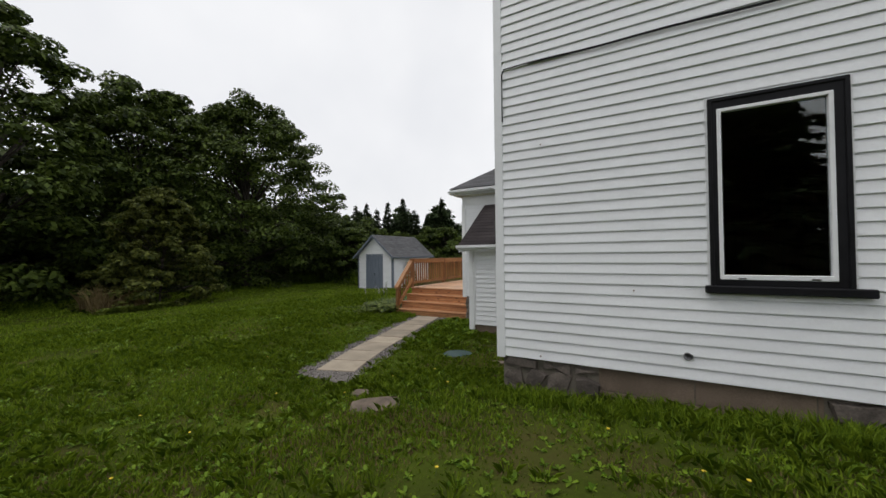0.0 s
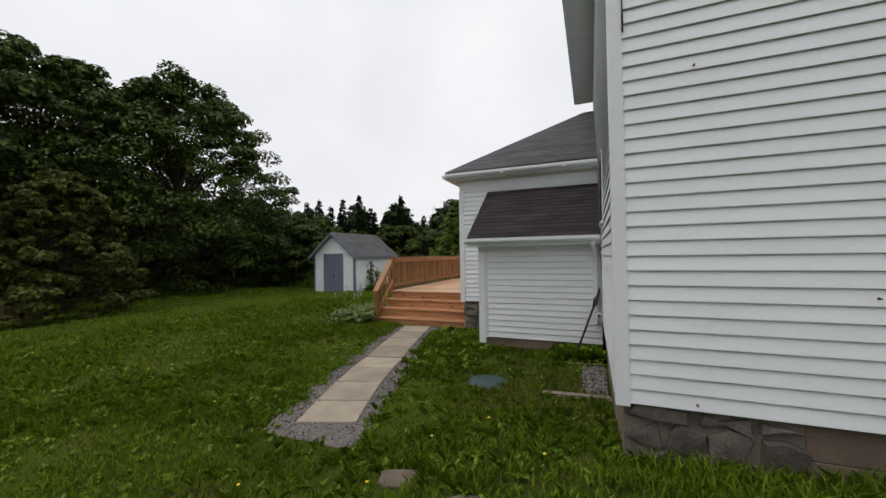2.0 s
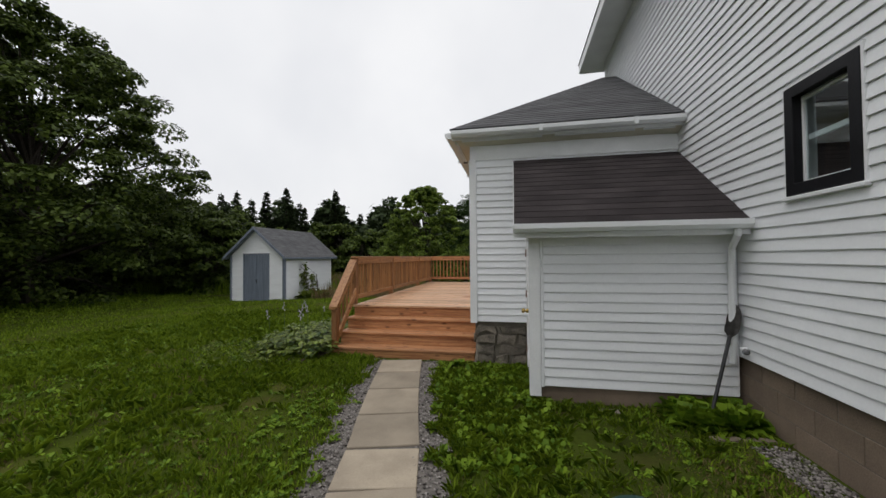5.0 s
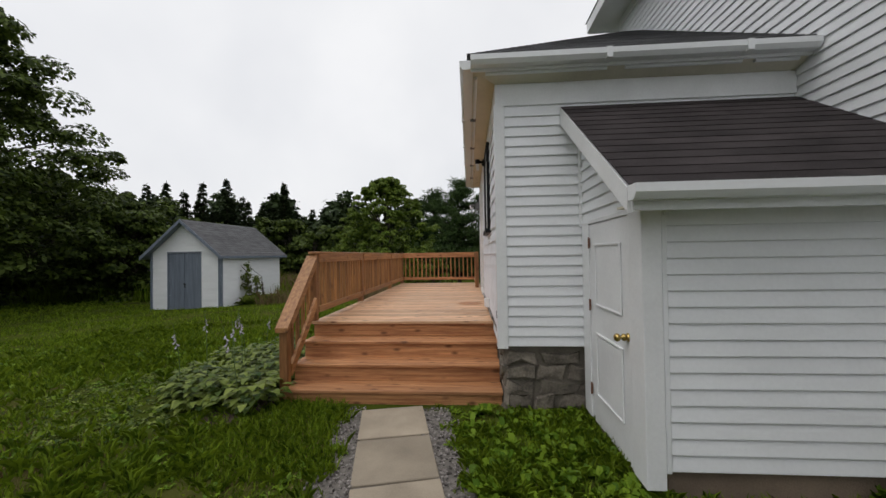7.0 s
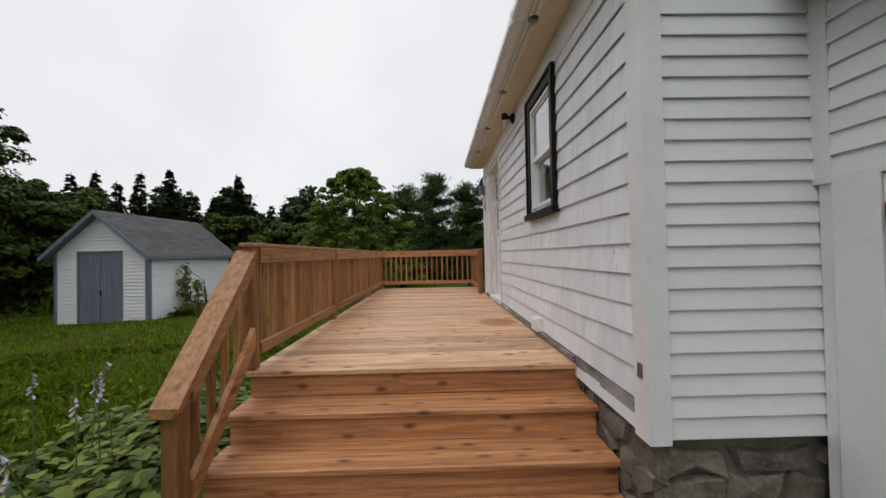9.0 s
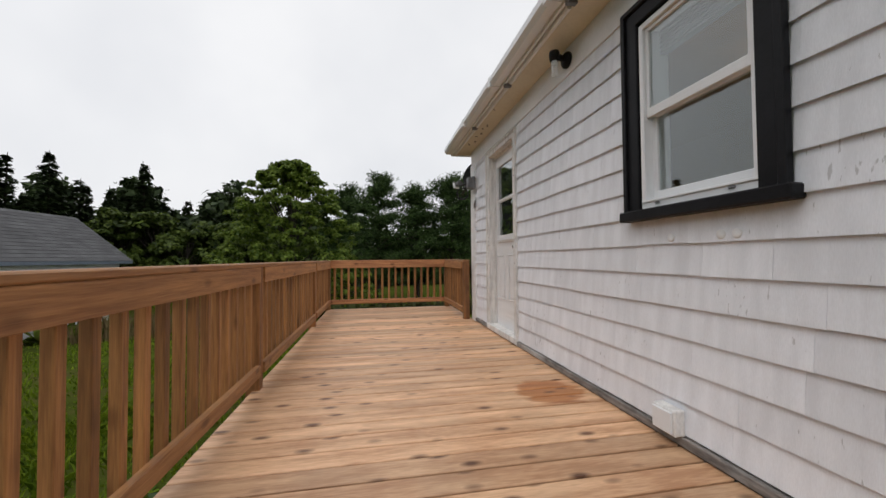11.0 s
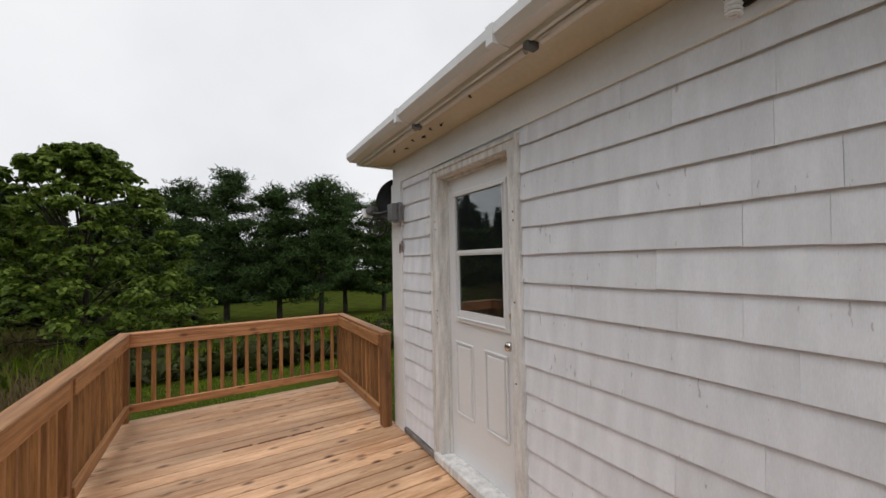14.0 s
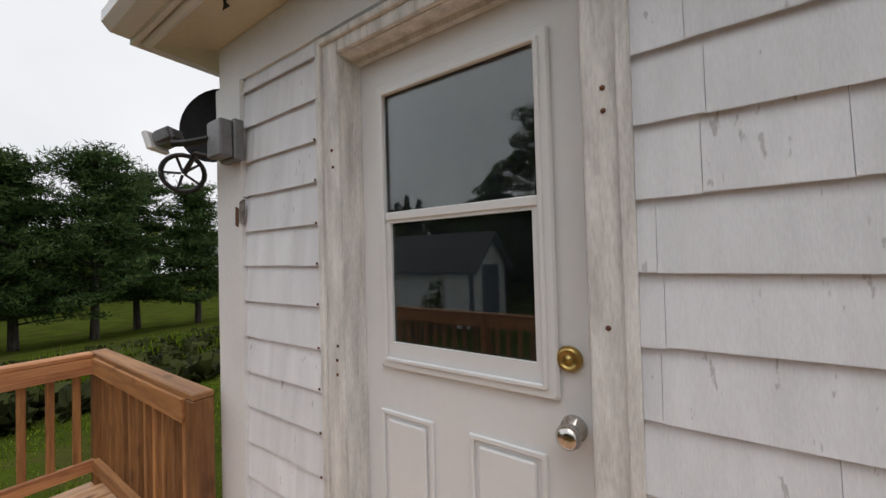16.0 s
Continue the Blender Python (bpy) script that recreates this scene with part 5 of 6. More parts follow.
# round filler plugs in the shingles under the kitchen window
for y in (10.517, 10.25, 10.18):
    part("filler_plug", lathe([(0.021, -0.01), (0.021, 0.0), (0.016, 0.002), (0.0, 0.003)], pose(EX - 0.019, y, 1.452, 0, -90, 0), 14), PAINT, ell, "round white filler plug")


# ---- vegetation ----
def leaves(rng, centres, spread, count, size, flat=0.5, droop=0.3, quad=True):
    """Small leaves scattered round clump centres: corners and faces."""
    c = np.repeat(centres, count, axis=0)
    n = len(c)
    d = rng.normal(size=(n, 3)); d /= np.linalg.norm(d, axis=1)[:, None]
    rad = rng.random(n) ** 0.5
    p = c + d * rad[:, None] * np.asarray(spread)
    nrm = d * (1 - flat) + np.array([0, 0, flat]) + rng.normal(scale=0.35, size=(n, 3))
    nrm /= np.linalg.norm(nrm, axis=1)[:, None]
    t = np.cross(nrm, rng.normal(size=(n, 3))); t /= np.linalg.norm(t, axis=1)[:, None]
    b = np.cross(nrm, t)
    s = size * rng.uniform(0.6, 1.35, n)[:, None]
    t, b = t * s, b * s * 0.6
    dz = np.array([0, 0, -1.0]) * s * droop
    v = np.stack([p - t, p + b * 0.9, p + t + dz, p - b * 0.9], 1).reshape(-1, 3)
    f = np.arange(n * 4).reshape(-1, 4)
    return v, f


def broadleaf(name, x, y, h, r, base, clumps, per, leaf, mat, seed, label, category="tree", trunk=0.22, puff=1.0, cone=False, ragged=1.0):
    rng = np.random.default_rng(seed)
    z0 = ground_z(x, y) - 0.1
    t = thing(name, (x, y, z0), label, category)
    bm = bmesh.new()
    top = Vector((x + rng.uniform(-.4, .4), y + rng.uniform(-.4, .4), z0 + h * 0.8))
    mid = Vector((x + rng.uniform(-.3, .3), y + rng.uniform(-.3, .3), z0 + h * 0.4))
    tube(bm, [(x, y, z0), mid, top], trunk, trunk * 0.15, 8)
    # boughs: rounded puffs of leaves over a lumpy dome, a few deeper inside
    cen, rad = [], []
    for k in range(clumps):
        v = rng.random() ** 0.8
        a = rng.uniform(0, 2 * math.pi)
        prof = min(1.0, 0.62 + v * 1.5) if v < 0.3 else math.sqrt(max(0.02, 1 - ((v - 0.3) / 0.74) ** 2))
        if cone:
            prof = min(1.0, 0.75 + v * 2) * (1 - v) ** 0.62 + 0.06
        ca, sa = math.cos(a), math.sin(a)
        lump = 0.90 + ragged * (0.30 * noise.noise((ca * 1.5 + seed, sa * 1.5, v * 3.0)) + 0.22 * noise.noise((ca * 4 + seed, sa * 4, v * 8.0)))
        u = rng.uniform(0.80, 1.0) if rng.random() < 0.74 else rng.uniform(0.2, 0.8)
        rr = r * prof * lump * u
        hz = z0 + base + (h - base) * v * (0.94 + 0.06 * lump)
        cen.append((x + ca * rr, y + sa * rr, hz))
        rad.append(puff * rng.uniform(0.6, 1.25) * (1.0 - 0.35 * v))
    cen = np.array(cen); rad = np.array(rad)
    for k in range(0, clumps, max(1, clumps // 46)):
        c = Vector(cen[k])
        f = max(0.15, min(0.75, (c.z - z0) / h * 0.7))
        s = Vector((x, y, z0)).lerp(top, f)
        tube(bm, [s, s.lerp(c, 0.55) + Vector((0, 0, 0.25)), c], trunk * 0.28, 0.015, 5)
    part("trunk", bm, BARK, t)
    n = clumps * per
    c = np.repeat(cen, per, axis=0); R = np.repeat(rad, per)[:, None]
    d = rng.normal(size=(n, 3)); d[:, 2] = np.abs(d[:, 2]) * 1.1 - 0.45
    d /= np.linalg.norm(d, axis=1)[:, None]
    p = c + d * R * np.array([1, 1, 0.62]) * (rng.uniform(0.55, 1.08, n) ** 0.6)[:, None]
    nrm = d * 0.55 + np.array([0, 0, 0.55]) + rng.normal(scale=0.3, size=(n, 3))
    nrm /= np.linalg.norm(nrm, axis=1)[:, None]
    tt = np.cross(nrm, rng.normal(size=(n, 3))); tt /= np.linalg.norm(tt, axis=1)[:, None]
    bb = np.cross(nrm, tt)
    sz = leaf * rng.uniform(0.6, 1.35, n)[:, None]
    tt, bb = tt * sz, bb * sz * 0.62
    dz = np.array([0, 0, -0.35]) * sz
    q = np.stack([p - tt, p + bb, p + tt + dz, p - bb], 1).reshape(-1, 3)
    soup("crown", q, np.arange(n * 4).reshape(-1, 4), mat, t)
    return t


def conifer(name, x, y, h, r, seed, label, mat=NEEDLE, tiers=None, per=26):
    """Spruce: a straight trunk, whorls of drooping branches with needle sprays."""
    rng = np.random.default_rng(seed)
    z0 = ground_z(x, y) - 0.1
    t = thing(name, (x, y, z0), label, "tree")
    bm = bmesh.new()
    tube(bm, [(x, y, z0), (x + rng.uniform(-.1, .1), y, z0 + h * 0.5), (x + rng.uniform(-.15, .15), y, z0 + h)], 0.16, 0.02, 7)
    vs = []
    tiers = tiers or int(h / (0.25 if per < 40 else 0.22))
    for i in range(tiers):
        f = i / tiers
        z = z0 + 0.5 + (h - 0.6) * f
        rr = r * (1 - f) ** 0.95 * rng.uniform(0.75, 1.15) + 0.07
        nb = int(6 + 6 * (1 - f))
        a0 = rng.uniform(0, 6.28)
        zt = z
        for b in range(nb):
            z = zt + rng.uniform(-0.22, 0.22)
            a = a0 + b * 2 * math.pi / nb + rng.uniform(-.25, .25)
            L = rr * rng.uniform(0.7, 1.12)
            n = per
            s = rng.uniform(0.12, 1, n) ** 0.8
            px = x + np.cos(a) * L * s; py = y + np.sin(a) * L * s
            pz = z - 0.28 * L * s ** 1.3 + 0.10 * L * s ** 3 + rng.normal(scale=0.04, size=n)
            side = rng.choice([-1, 1], n) * rng.uniform(0.5, 1.2, n)
            d = np.stack([np.cos(a + side), np.sin(a + side), rng.uniform(-0.55, 0.05, n)], 1)
            ln = (0.26 + 0.26 * (1 - s)) * rng.uniform(0.6, 1.2, n) * (0.6 + 0.5 * (1 - f)) * (1.0 if per < 40 else 2.2)
            w = np.stack([-np.sin(a + side), np.cos(a + side), rng.uniform(-.3, .3, n)], 1) * (0.10 if per < 40 else 0.2)
            p = np.stack([px, py, pz], 1)
            vs.append(np.stack([p - w, p + w, p + d * ln[:, None] + w * 0.4, p + d * ln[:, None] - w * 0.4], 1))
    part("trunk", bm, BARK, t)
    v = np.concatenate(vs).reshape(-1, 3)
    soup("crown", v, np.arange(len(v)).reshape(-1, 4), mat, t)
    return t


def pine(name, x, y, h, r, seed, label):
    """White pine: bare lower trunk, level layers of tufted foliage."""
    rng = np.random.default_rng(seed)
    z0 = ground_z(x, y) - 0.1
    t = thing(name, (x, y, z0), label, "tree")
    bm = bmesh.new()
    tube(bm, [(x, y, z0), (x + rng.uniform(-.2, .2), y, z0 + h * 0.5), (x + rng.uniform(-.3, .3), y, z0 + h * 0.95)], 0.20, 0.03, 7)
    cen = []
    for i in range(15):
        f = (i + rng.uniform(-.4, .4)) / 14
        z = z0 + h * (0.20 + 0.74 * f)
        rr = r * (1.0 - 0.80 * max(0, f - 0.2)) * rng.uniform(0.6, 1.15)
        for b in range(6):
            a = rng.uniform(0, 6.28)
            L = rr * rng.uniform(0.4, 1.1)
            zb = z + rng.uniform(-0.35, 0.35)
            rise = rng.uniform(0.05, 0.45) * L * (0.6 + f)
            e = Vector((x + math.cos(a) * L, y + math.sin(a) * L, zb + rise))
            tube(bm, [(x, y, zb - 0.2), (x + math.cos(a) * L * .5, y + math.sin(a) * L * .5, zb + rise * 0.3), e], 0.05, 0.012, 5)
            for s in np.linspace(0.35, 1.0, 6):
                cen.append((x + math.cos(a) * L * s + rng.normal(0, .24), y + math.sin(a) * L * s + rng.normal(0, .24), zb + rise * s * s + rng.normal(0, .09)))
    part("trunk", bm, BARK, t)
    cen = np.array(cen)
    n = 40
    c = np.repeat(cen, n, axis=0)
    d = rng.normal(size=(len(c), 3)) * np.array([1, 1, 0.7]) + np.array([0, 0, 0.45])
    d /= np.linalg.norm(d, axis=1)[:, None]
    p = c + rng.normal(size=c.shape) * np.array([.25, .25, .10])
    w = np.cross(d, rng.normal(size=d.shape)); w /= np.linalg.norm(w, axis=1)[:, None]; w *= 0.026
    ln = rng.uniform(0.16, 0.32, len(c))[:, None]
    v = np.stack([p - w, p + w, p + d * ln + w * .5, p + d * ln - w * .5], 1).reshape(-1, 3)
    soup("crown", v, np.arange(len(v)).reshape(-1, 4), PINE, t)
    return t


# big maples and dark woodland edge to the west
DK = "large dark-green maple at the edge of the lawn"
broadleaf("maple_tree", -26.8, 17.0, 13.6, 7.3, 0.2, 430, 215, 0.11, LEAF, 31, DK, trunk=0.4, puff=1.05, ragged=1.25)
broadleaf("maple_tree", -31.0, 12.0, 14.2, 6.2, 0.4, 260, 170, 0.14, LEAF, 32, DK, trunk=0.35, puff=1.15)
broadleaf("maple_tree", -27.5, 4.2, 14.0, 6.0, 0.2, 280, 170, 0.135, LEAF, 33, DK, trunk=0.35, puff=1.15)
broadleaf("maple_tree", -25.0, -4.5, 13.0, 6.0, 0.8, 180, 120, 0.17, LEAF, 34, DK, trunk=0.35, puff=1.2)
broadleaf("maple_tree", -22.8, 23.5, 4.8, 2.8, 0.2, 110, 130, 0.13, LEAF, 35, "lower dark-green tree at the corner of the lawn", trunk=0.2, puff=0.8)
broadleaf("maple_tree", -25.5, 26.5, 6.2, 3.6, 0.2, 120, 130, 0.14, LEAF, 36, "lower dark-green tree at the corner of the lawn", trunk=0.2, puff=0.9)
for k, (x, y, h, r) in enumerate(((-36, 22, 9, 5), (-37, 14, 10, 5), (-36, 6, 10, 5), (-33, 0, 9, 5), (-33, 27, 8, 5), (-32, 20, 5, 4), (-31, 8, 5, 4), (-29.5, 1, 5, 4))):
    broadleaf("woodland_tree", x, y, h, r, -0.2, 80, 100, 0.24, LEAF, 50 + k, "dark leafy tree in the wood behind the maples", trunk=0.2, puff=1.2)
broadleaf("sapling_clump", -20.3, 8.6, 5.6, 3.0, -0.2, 300, 110, 0.095, SAPLEAF, 41, "bushy young maple clump standing on the lawn", "bush", 0.06, 0.36, True, 1.5)
broadleaf("ash_tree", -9.6, 27.2, 7.2, 4.3, 0.1, 560, 70, 0.085, ASHLEAF, 42, "bright-green young tree beyond the deck", "tree", 0.12, 0.34, True, 1.1)


def wood_mass(name, x0, x1, y0, y1, h, n, size, mat, seed, label):
    """Far woods: an uneven bank of foliage that nobody could count into trees."""
    rng = np.random.default_rng(seed)
    x = rng.uniform(x0, x1, n); y = rng.uniform(y0, y1, n)
    top = h * (0.72 + 0.2 * np.sin(x * 0.9 + y * 0.55) + 0.12 * np.sin(y * 1.7 + x * 1.3))
    z = np.array([ground_z(a, b) for a, b in zip(x, y)]) + top * rng.random(n) ** 0.75
    v, f = leaves(rng, np.stack([x, y, z], 1), (0.7, 0.7, 0.4), 9, size)
    tagged(soup(name, v, f, mat), label, "woods", kind="stuff")


wood_mass("far_woods", -46, -36, -20, 40, 8.5, 3600, 0.36, LEAF, 71, "dense dark woods behind the maples")
wood_mass("far_woods", -42, -9, 41, 47, 9.2, 4200, 0.36, NEEDLE, 72, "dense dark woods behind the spruces")
wood_mass("wood_edge", -35, -29.5, -6, 27, 2.6, 2600, 0.28, LEAF, 73, "dark undergrowth along the wood's edge")
# spruces along the north
rs = random.Random(5)
for k in range(46):
    az = radians(47 - k * 1.24 + rs.uniform(-0.6, 0.6))
    d = rs.uniform(33, 39) if k < 34 else rs.uniform(44, 52)
    conifer("spruce_tree", -5.5 - d * math.sin(az), 10 + d * math.cos(az), rs.uniform(6.6, 9.6), rs.uniform(1.8, 2.7), 100 + k, "dark pointed spruce in the far tree line", per=13)
for k in range(12):
    az = radians(44 - k * 3.0)
    d = 31 + rs.uniform(-1, 2)
    broadleaf("woodland_tree", -5.5 - d * math.sin(az), 10 + d * math.cos(az), rs.uniform(4.0, 6.0), 2.6, -0.2, 50, 90, 0.17, LEAF, 200 + k, "dark undergrowth tree before the spruces", trunk=0.1, puff=0.8)
PL = "white pine with layered dark branches and bare lower trunk"
for k, (x, y, h, r) in enumerate(((-5.4, 38.5, 9.9, 3.7), (-2.3, 38.0, 9.0, 3.2), (0.3, 37.5, 9.7, 3.7), (2.9, 40.5, 9.9, 3.4), (-8.0, 41.5, 9.6, 3.3), (5.4, 38.5, 8.6, 3.3))):
    pine("pine_tree", x, y, h, r, 300 + k, PL)
for k, (x, y, h) in enumerate(((3, 75, 8), (-6, 78, 9), (12, 70, 9), (-14, 74, 9), (20, 62, 10), (8, 80, 8))):
    broadleaf("far_tree", x, y, h, 6, 0, 50, 50, 0.5, LEAF, 400 + k, "far tree beyond the road", trunk=0.2, puff=1.8)
# tall south conifers mirrored in the front window; unseen extras added to darken walls
for k, (x, y, h, r) in enumerate(((3.0, -13.5, 12.3, 6.2), (4.6, -17.0, 12.4, 6.4), (-7.5, -16, 13, 4), (14, -15, 11, 4.5), (-2.5, -18, 12, 5), (-15, -18, 13, 4.5))):
    conifer("offview_spruce", x, y, h, r, 500 + k, "tall dark spruce out of view south of the house", per=44 if k < 2 else 22)


# ---- low plants ----
def blocked(x, y):
    """Ground that carries no grass: buildings, deck, slabs and gravel."""
    b = (x > HX - 0.02) & (y > HY - 0.02) & (y < HN)
    b |= (x > PX) & (y > PY) & (y < EN)
    b |= (x > EX) & (y > ES) & (y < EN)
    b |= (x > DX0) & (y > 8.88) & (y < DY1)
    jx = np.interp(y, [p[1] for p in JL], [p[0] for p in JL])
    e = 0.06 * np.sin(y * 9.0) + 0.05 * np.sin(y * 23.0 + 1)
    b |= (x > jx - 0.16 + e) & (x < jx + 0.80 + e * 0.8 + 0.05 * np.sin(y * 14)) & (y > 3.72) & (y < 8.9)
    b |= ((x + 2.79) ** 2 + (y - 5.74) ** 2) < 0.27 ** 2
    b |= ((x + 2.22) ** 2 + (y - 2.93) ** 2) < 0.21 ** 2
    b |= ((x + 2.72) ** 2 + (y - 3.33) ** 2) < 0.12 ** 2
    b |= (np.abs(x + 1.52) < 0.14) & (y > 5.75) & (y < 6.8)
    b |= (np.abs(y - 5.61) < 0.07) & (x > -2.1) & (x < -1.3)
    return b


GZ = np.vectorize(ground_z)


def blades(name, n, x0, x1, y0, y1, h, w, mat, seed, label, patchy=0.0, sharp=1.0, edge=None):
    rng = np.random.default_rng(seed)
    x = rng.uniform(x0, x1, n); y = rng.uniform(y0, y1, n)
    keep = ~blocked(x, y)
    if edge is not None:
        keep &= edge(x, y)
    # tufts: thin the patchy places out
    pat = np.sin(x * 2.1 + 1.3 * np.sin(y * 1.7)) + np.sin(y * 2.6 + 1.1 * np.sin(x * 2.3)) + 0.7 * np.sin(x * 6.1 + y * 5.2)
    keep &= rng.random(n) < 1 - patchy * (0.5 - 0.25 * pat)
    x, y, pat = x[keep], y[keep], pat[keep]
    n = len(x)
    z = GZ(x, y) - 0.012
    a = rng.uniform(0, 6.28, n)
    hh = h * rng.uniform(0.45, 1.25, n) * (1 + 0.22 * pat)
    lean = rng.uniform(0.1, 0.9, n) * hh * sharp
    la = rng.uniform(0, 6.28, n)
    wx, wy = np.cos(a) * w * 0.5, np.sin(a) * w * 0.5
    p = np.stack([x, y, z], 1)
    side = np.stack([wx, wy, np.zeros(n)], 1)
    m = p + np.stack([np.cos(la) * lean * 0.35, np.sin(la) * lean * 0.35, hh * 0.6], 1)
    t = p + np.stack([np.cos(la) * lean, np.sin(la) * lean, hh * (1 - 0.25 * lean / (hh + 1e-6))], 1)
    v = np.stack([p - side, p + side, m + side * 0.8, t, m - side * 0.8], 1).reshape(-1, 3)
    f = np.arange(n * 5).reshape(-1, 5)
    return tagged(soup(name, v, f, mat), label, "grass", kind="stuff")


def tufts(name, n, per, x0, x1, y0, y1, h, w, mat, seed, label):
    """Thicker clumps of longer blades leaning outwards."""
    rng = np.random.default_rng(seed)
    x = rng.uniform(x0, x1, n); y = rng.uniform(y0, y1, n)
    pat = np.sin(x * 1.6 + 1.3 * np.sin(y * 1.1)) + np.sin(y * 1.9 + 1.1 * np.sin(x * 1.4))
    k = ~blocked(x, y) & (rng.random(n) < 0.55 + 0.32 * pat)
    x, y = np.repeat(x[k], per), np.repeat(y[k], per)
    m = len(x)
    a = rng.uniform(0, 6.28, m)
    rad = rng.random(m) * 0.05
    x, y = x + np.cos(a) * rad, y + np.sin(a) * rad
    z = GZ(x, y) - 0.01
    hh = h * rng.uniform(0.5, 1.2, m)
    out = hh * rng.uniform(0.25, 0.95, m)
    side = np.stack([-np.sin(a), np.cos(a), np.zeros(m)], 1) * w * 0.5
    d = np.stack([np.cos(a), np.sin(a), np.zeros(m)], 1)
    p = np.stack([x, y, z], 1)
    up = np.array([0, 0, 1.0])
    q = p + d * (out * 0.35)[:, None] + up * (hh * 0.65)[:, None]
    t = p + d * out[:, None] + up * (hh * 0.8)[:, None]
    v = np.stack([p - side, p + side, q + side * 0.9, t, q - side * 0.9], 1).reshape(-1, 3)
    return tagged(soup(name, v, np.arange(m * 5).reshape(-1, 5), mat), label, "grass", kind="stuff")


GL = "short uneven lawn grass"
tufts("grass_tufts", 4200, 15, -7.2, 3.2, 0.6, 8.9, 0.10, 0.008, BLADE, 41, "thick clumps of longer lawn grass")
tufts("grass_tufts", 2600, 12, -14, -6.5, 1.0, 14, 0.13, 0.016, BLADE, 42, "thick clumps of longer lawn grass")
tufts("grass_tufts", 260, 14, -4.5, -3.2, 5.6, 8.7, 0.10, 0.011, BLADE, 43, "thick clumps of longer lawn grass")
blades("lawn_grass", 175000, -7.2, 3.2, 0.6, 9.0, 0.060, 0.012, BLADE, 1, GL, 0.6)
blades("lawn_grass", 30000, -14, -7.1, -2.0, 2.4, 0.075, 0.016, BLADE, 11, GL, 0.5)
blades("lawn_grass", 24000, -24, -13.5, -4.0, 6.5, 0.09, 0.03, BLADE, 12, GL, 0.5)
blades("lawn_grass", 54000, -14, -6.0, 2.0, 13.5, 0.075, 0.014, BLADE, 2, GL, 0.6)
blades("lawn_grass", 42000, -22, -7.0, 6.0, 21.0, 0.09, 0.026, BLADE, 3, GL, 0.5)
blades("lawn_grass", 36000, -9.5, 2.0, 14.6, 22.5, 0.06, 0.016, BLADE, 4, GL, 0.3)
blades("lawn_grass", 30000, -31, -21, 3.0, 26.0, 0.10, 0.06, BLADE, 17, GL, 0.4)
blades("edge_grass", 7000, -6.5, -3.2, 7.6, 8.86, 0.10, 0.009, BLADE, 5, "longer grass along the steps and porch", 0.6)
blades("edge_grass", 9000, -1.5, 3.2, 3.5, 3.99, 0.14, 0.010, BLADE, 6, "longer grass along the steps and porch", 0.7)
blades("dry_grass", 22000, -7.0, 3.0, 0.6, 8.0, 0.045, 0.007, STRAW, 7, "thin dry grass in the lawn", 1.0)
blades("dry_grass", 9000, -2.9, -1.4, 4.6, 6.7, 0.05, 0.007, STRAW, 14, "thin dry grass in the lawn", 0.6)
blades("dry_grass", 24000, -4.2, 0.8, 1.0, 3.0, 0.05, 0.007, STRAW, 15, "thin dry grass in the lawn", 1.0)
blades("dry_grass", 12000, -10.5, -5.6, 4.2, 8.5, 0.05, 0.010, STRAW, 16, "thin dry grass in the lawn", 1.0)
blades("meadow_grass", 22000, -30, -8.0, 22.0, 36.0, 0.75, 0.03, BLADE, 8, "tall uncut meadow grass", 0.5, 0.5)
blades("dry_meadow_grass", 24000, -24, -10.5, 25.0, 34.0, 0.85, 0.03, STRAW, 9, "tall tan meadow grass gone to seed", 0.9, 0.5)
blades("dry_meadow_grass", 9000, -13, -7.5, 19.0, 25.5, 0.55, 0.02, STRAW, 18, "tall tan meadow grass gone to seed", 0.8, 0.5)
blades("meadow_grass", 9000, -9, 6.0, 22.5, 28.0, 0.45, 0.03, BLADE, 10, "tall uncut meadow grass", 0.7, 0.5)


def weeds(name, n, x0, x1, y0, y1, size, mat, seed, label, up=0.5, per=7, category="weeds", edge=None):
    """Rosettes of broad leaves."""
    rng = np.random.default_rng(seed)
    x = rng.uniform(x0, x1, n); y = rng.uniform(y0, y1, n)
    k = ~blocked(x, y)
    if edge is not None:
        k &= edge(x, y)
    x, y = x[k], y[k]
    z = GZ(x, y)
    vs = []
    for i in range(per):
        m = len(x)
        a = rng.uniform(0, 6.28, m)
        L = size * rng.uniform(0.5, 1.2, m)
        el = up * rng.uniform(0.3, 1.3, m)
        dx, dy, dz = np.cos(a) * np.cos(el), np.sin(a) * np.cos(el), np.sin(el)
        p = np.stack([x, y, z + 0.01], 1)
        d = np.stack([dx, dy, dz], 1)
        w = np.stack([-np.sin(a), np.cos(a), np.zeros(m)], 1) * (L * 0.2)[:, None]
        q1 = p + d * (L * 0.4)[:, None]
        q2 = p + d * (L * 0.75)[:, None]
        tip = p + d * L[:, None] - np.array([0, 0, 1]) * (L * 0.25)[:, None]
        vs.append(np.stack([p, q1 + w, q2 + w * 0.9, tip, q2 - w * 0.9, q1 - w], 1))
    v = np.concatenate(vs).reshape(-1, 3)
    return tagged(soup(name, v, np.arange(len(v)).reshape(-1, 6), mat), label, category, kind="stuff")


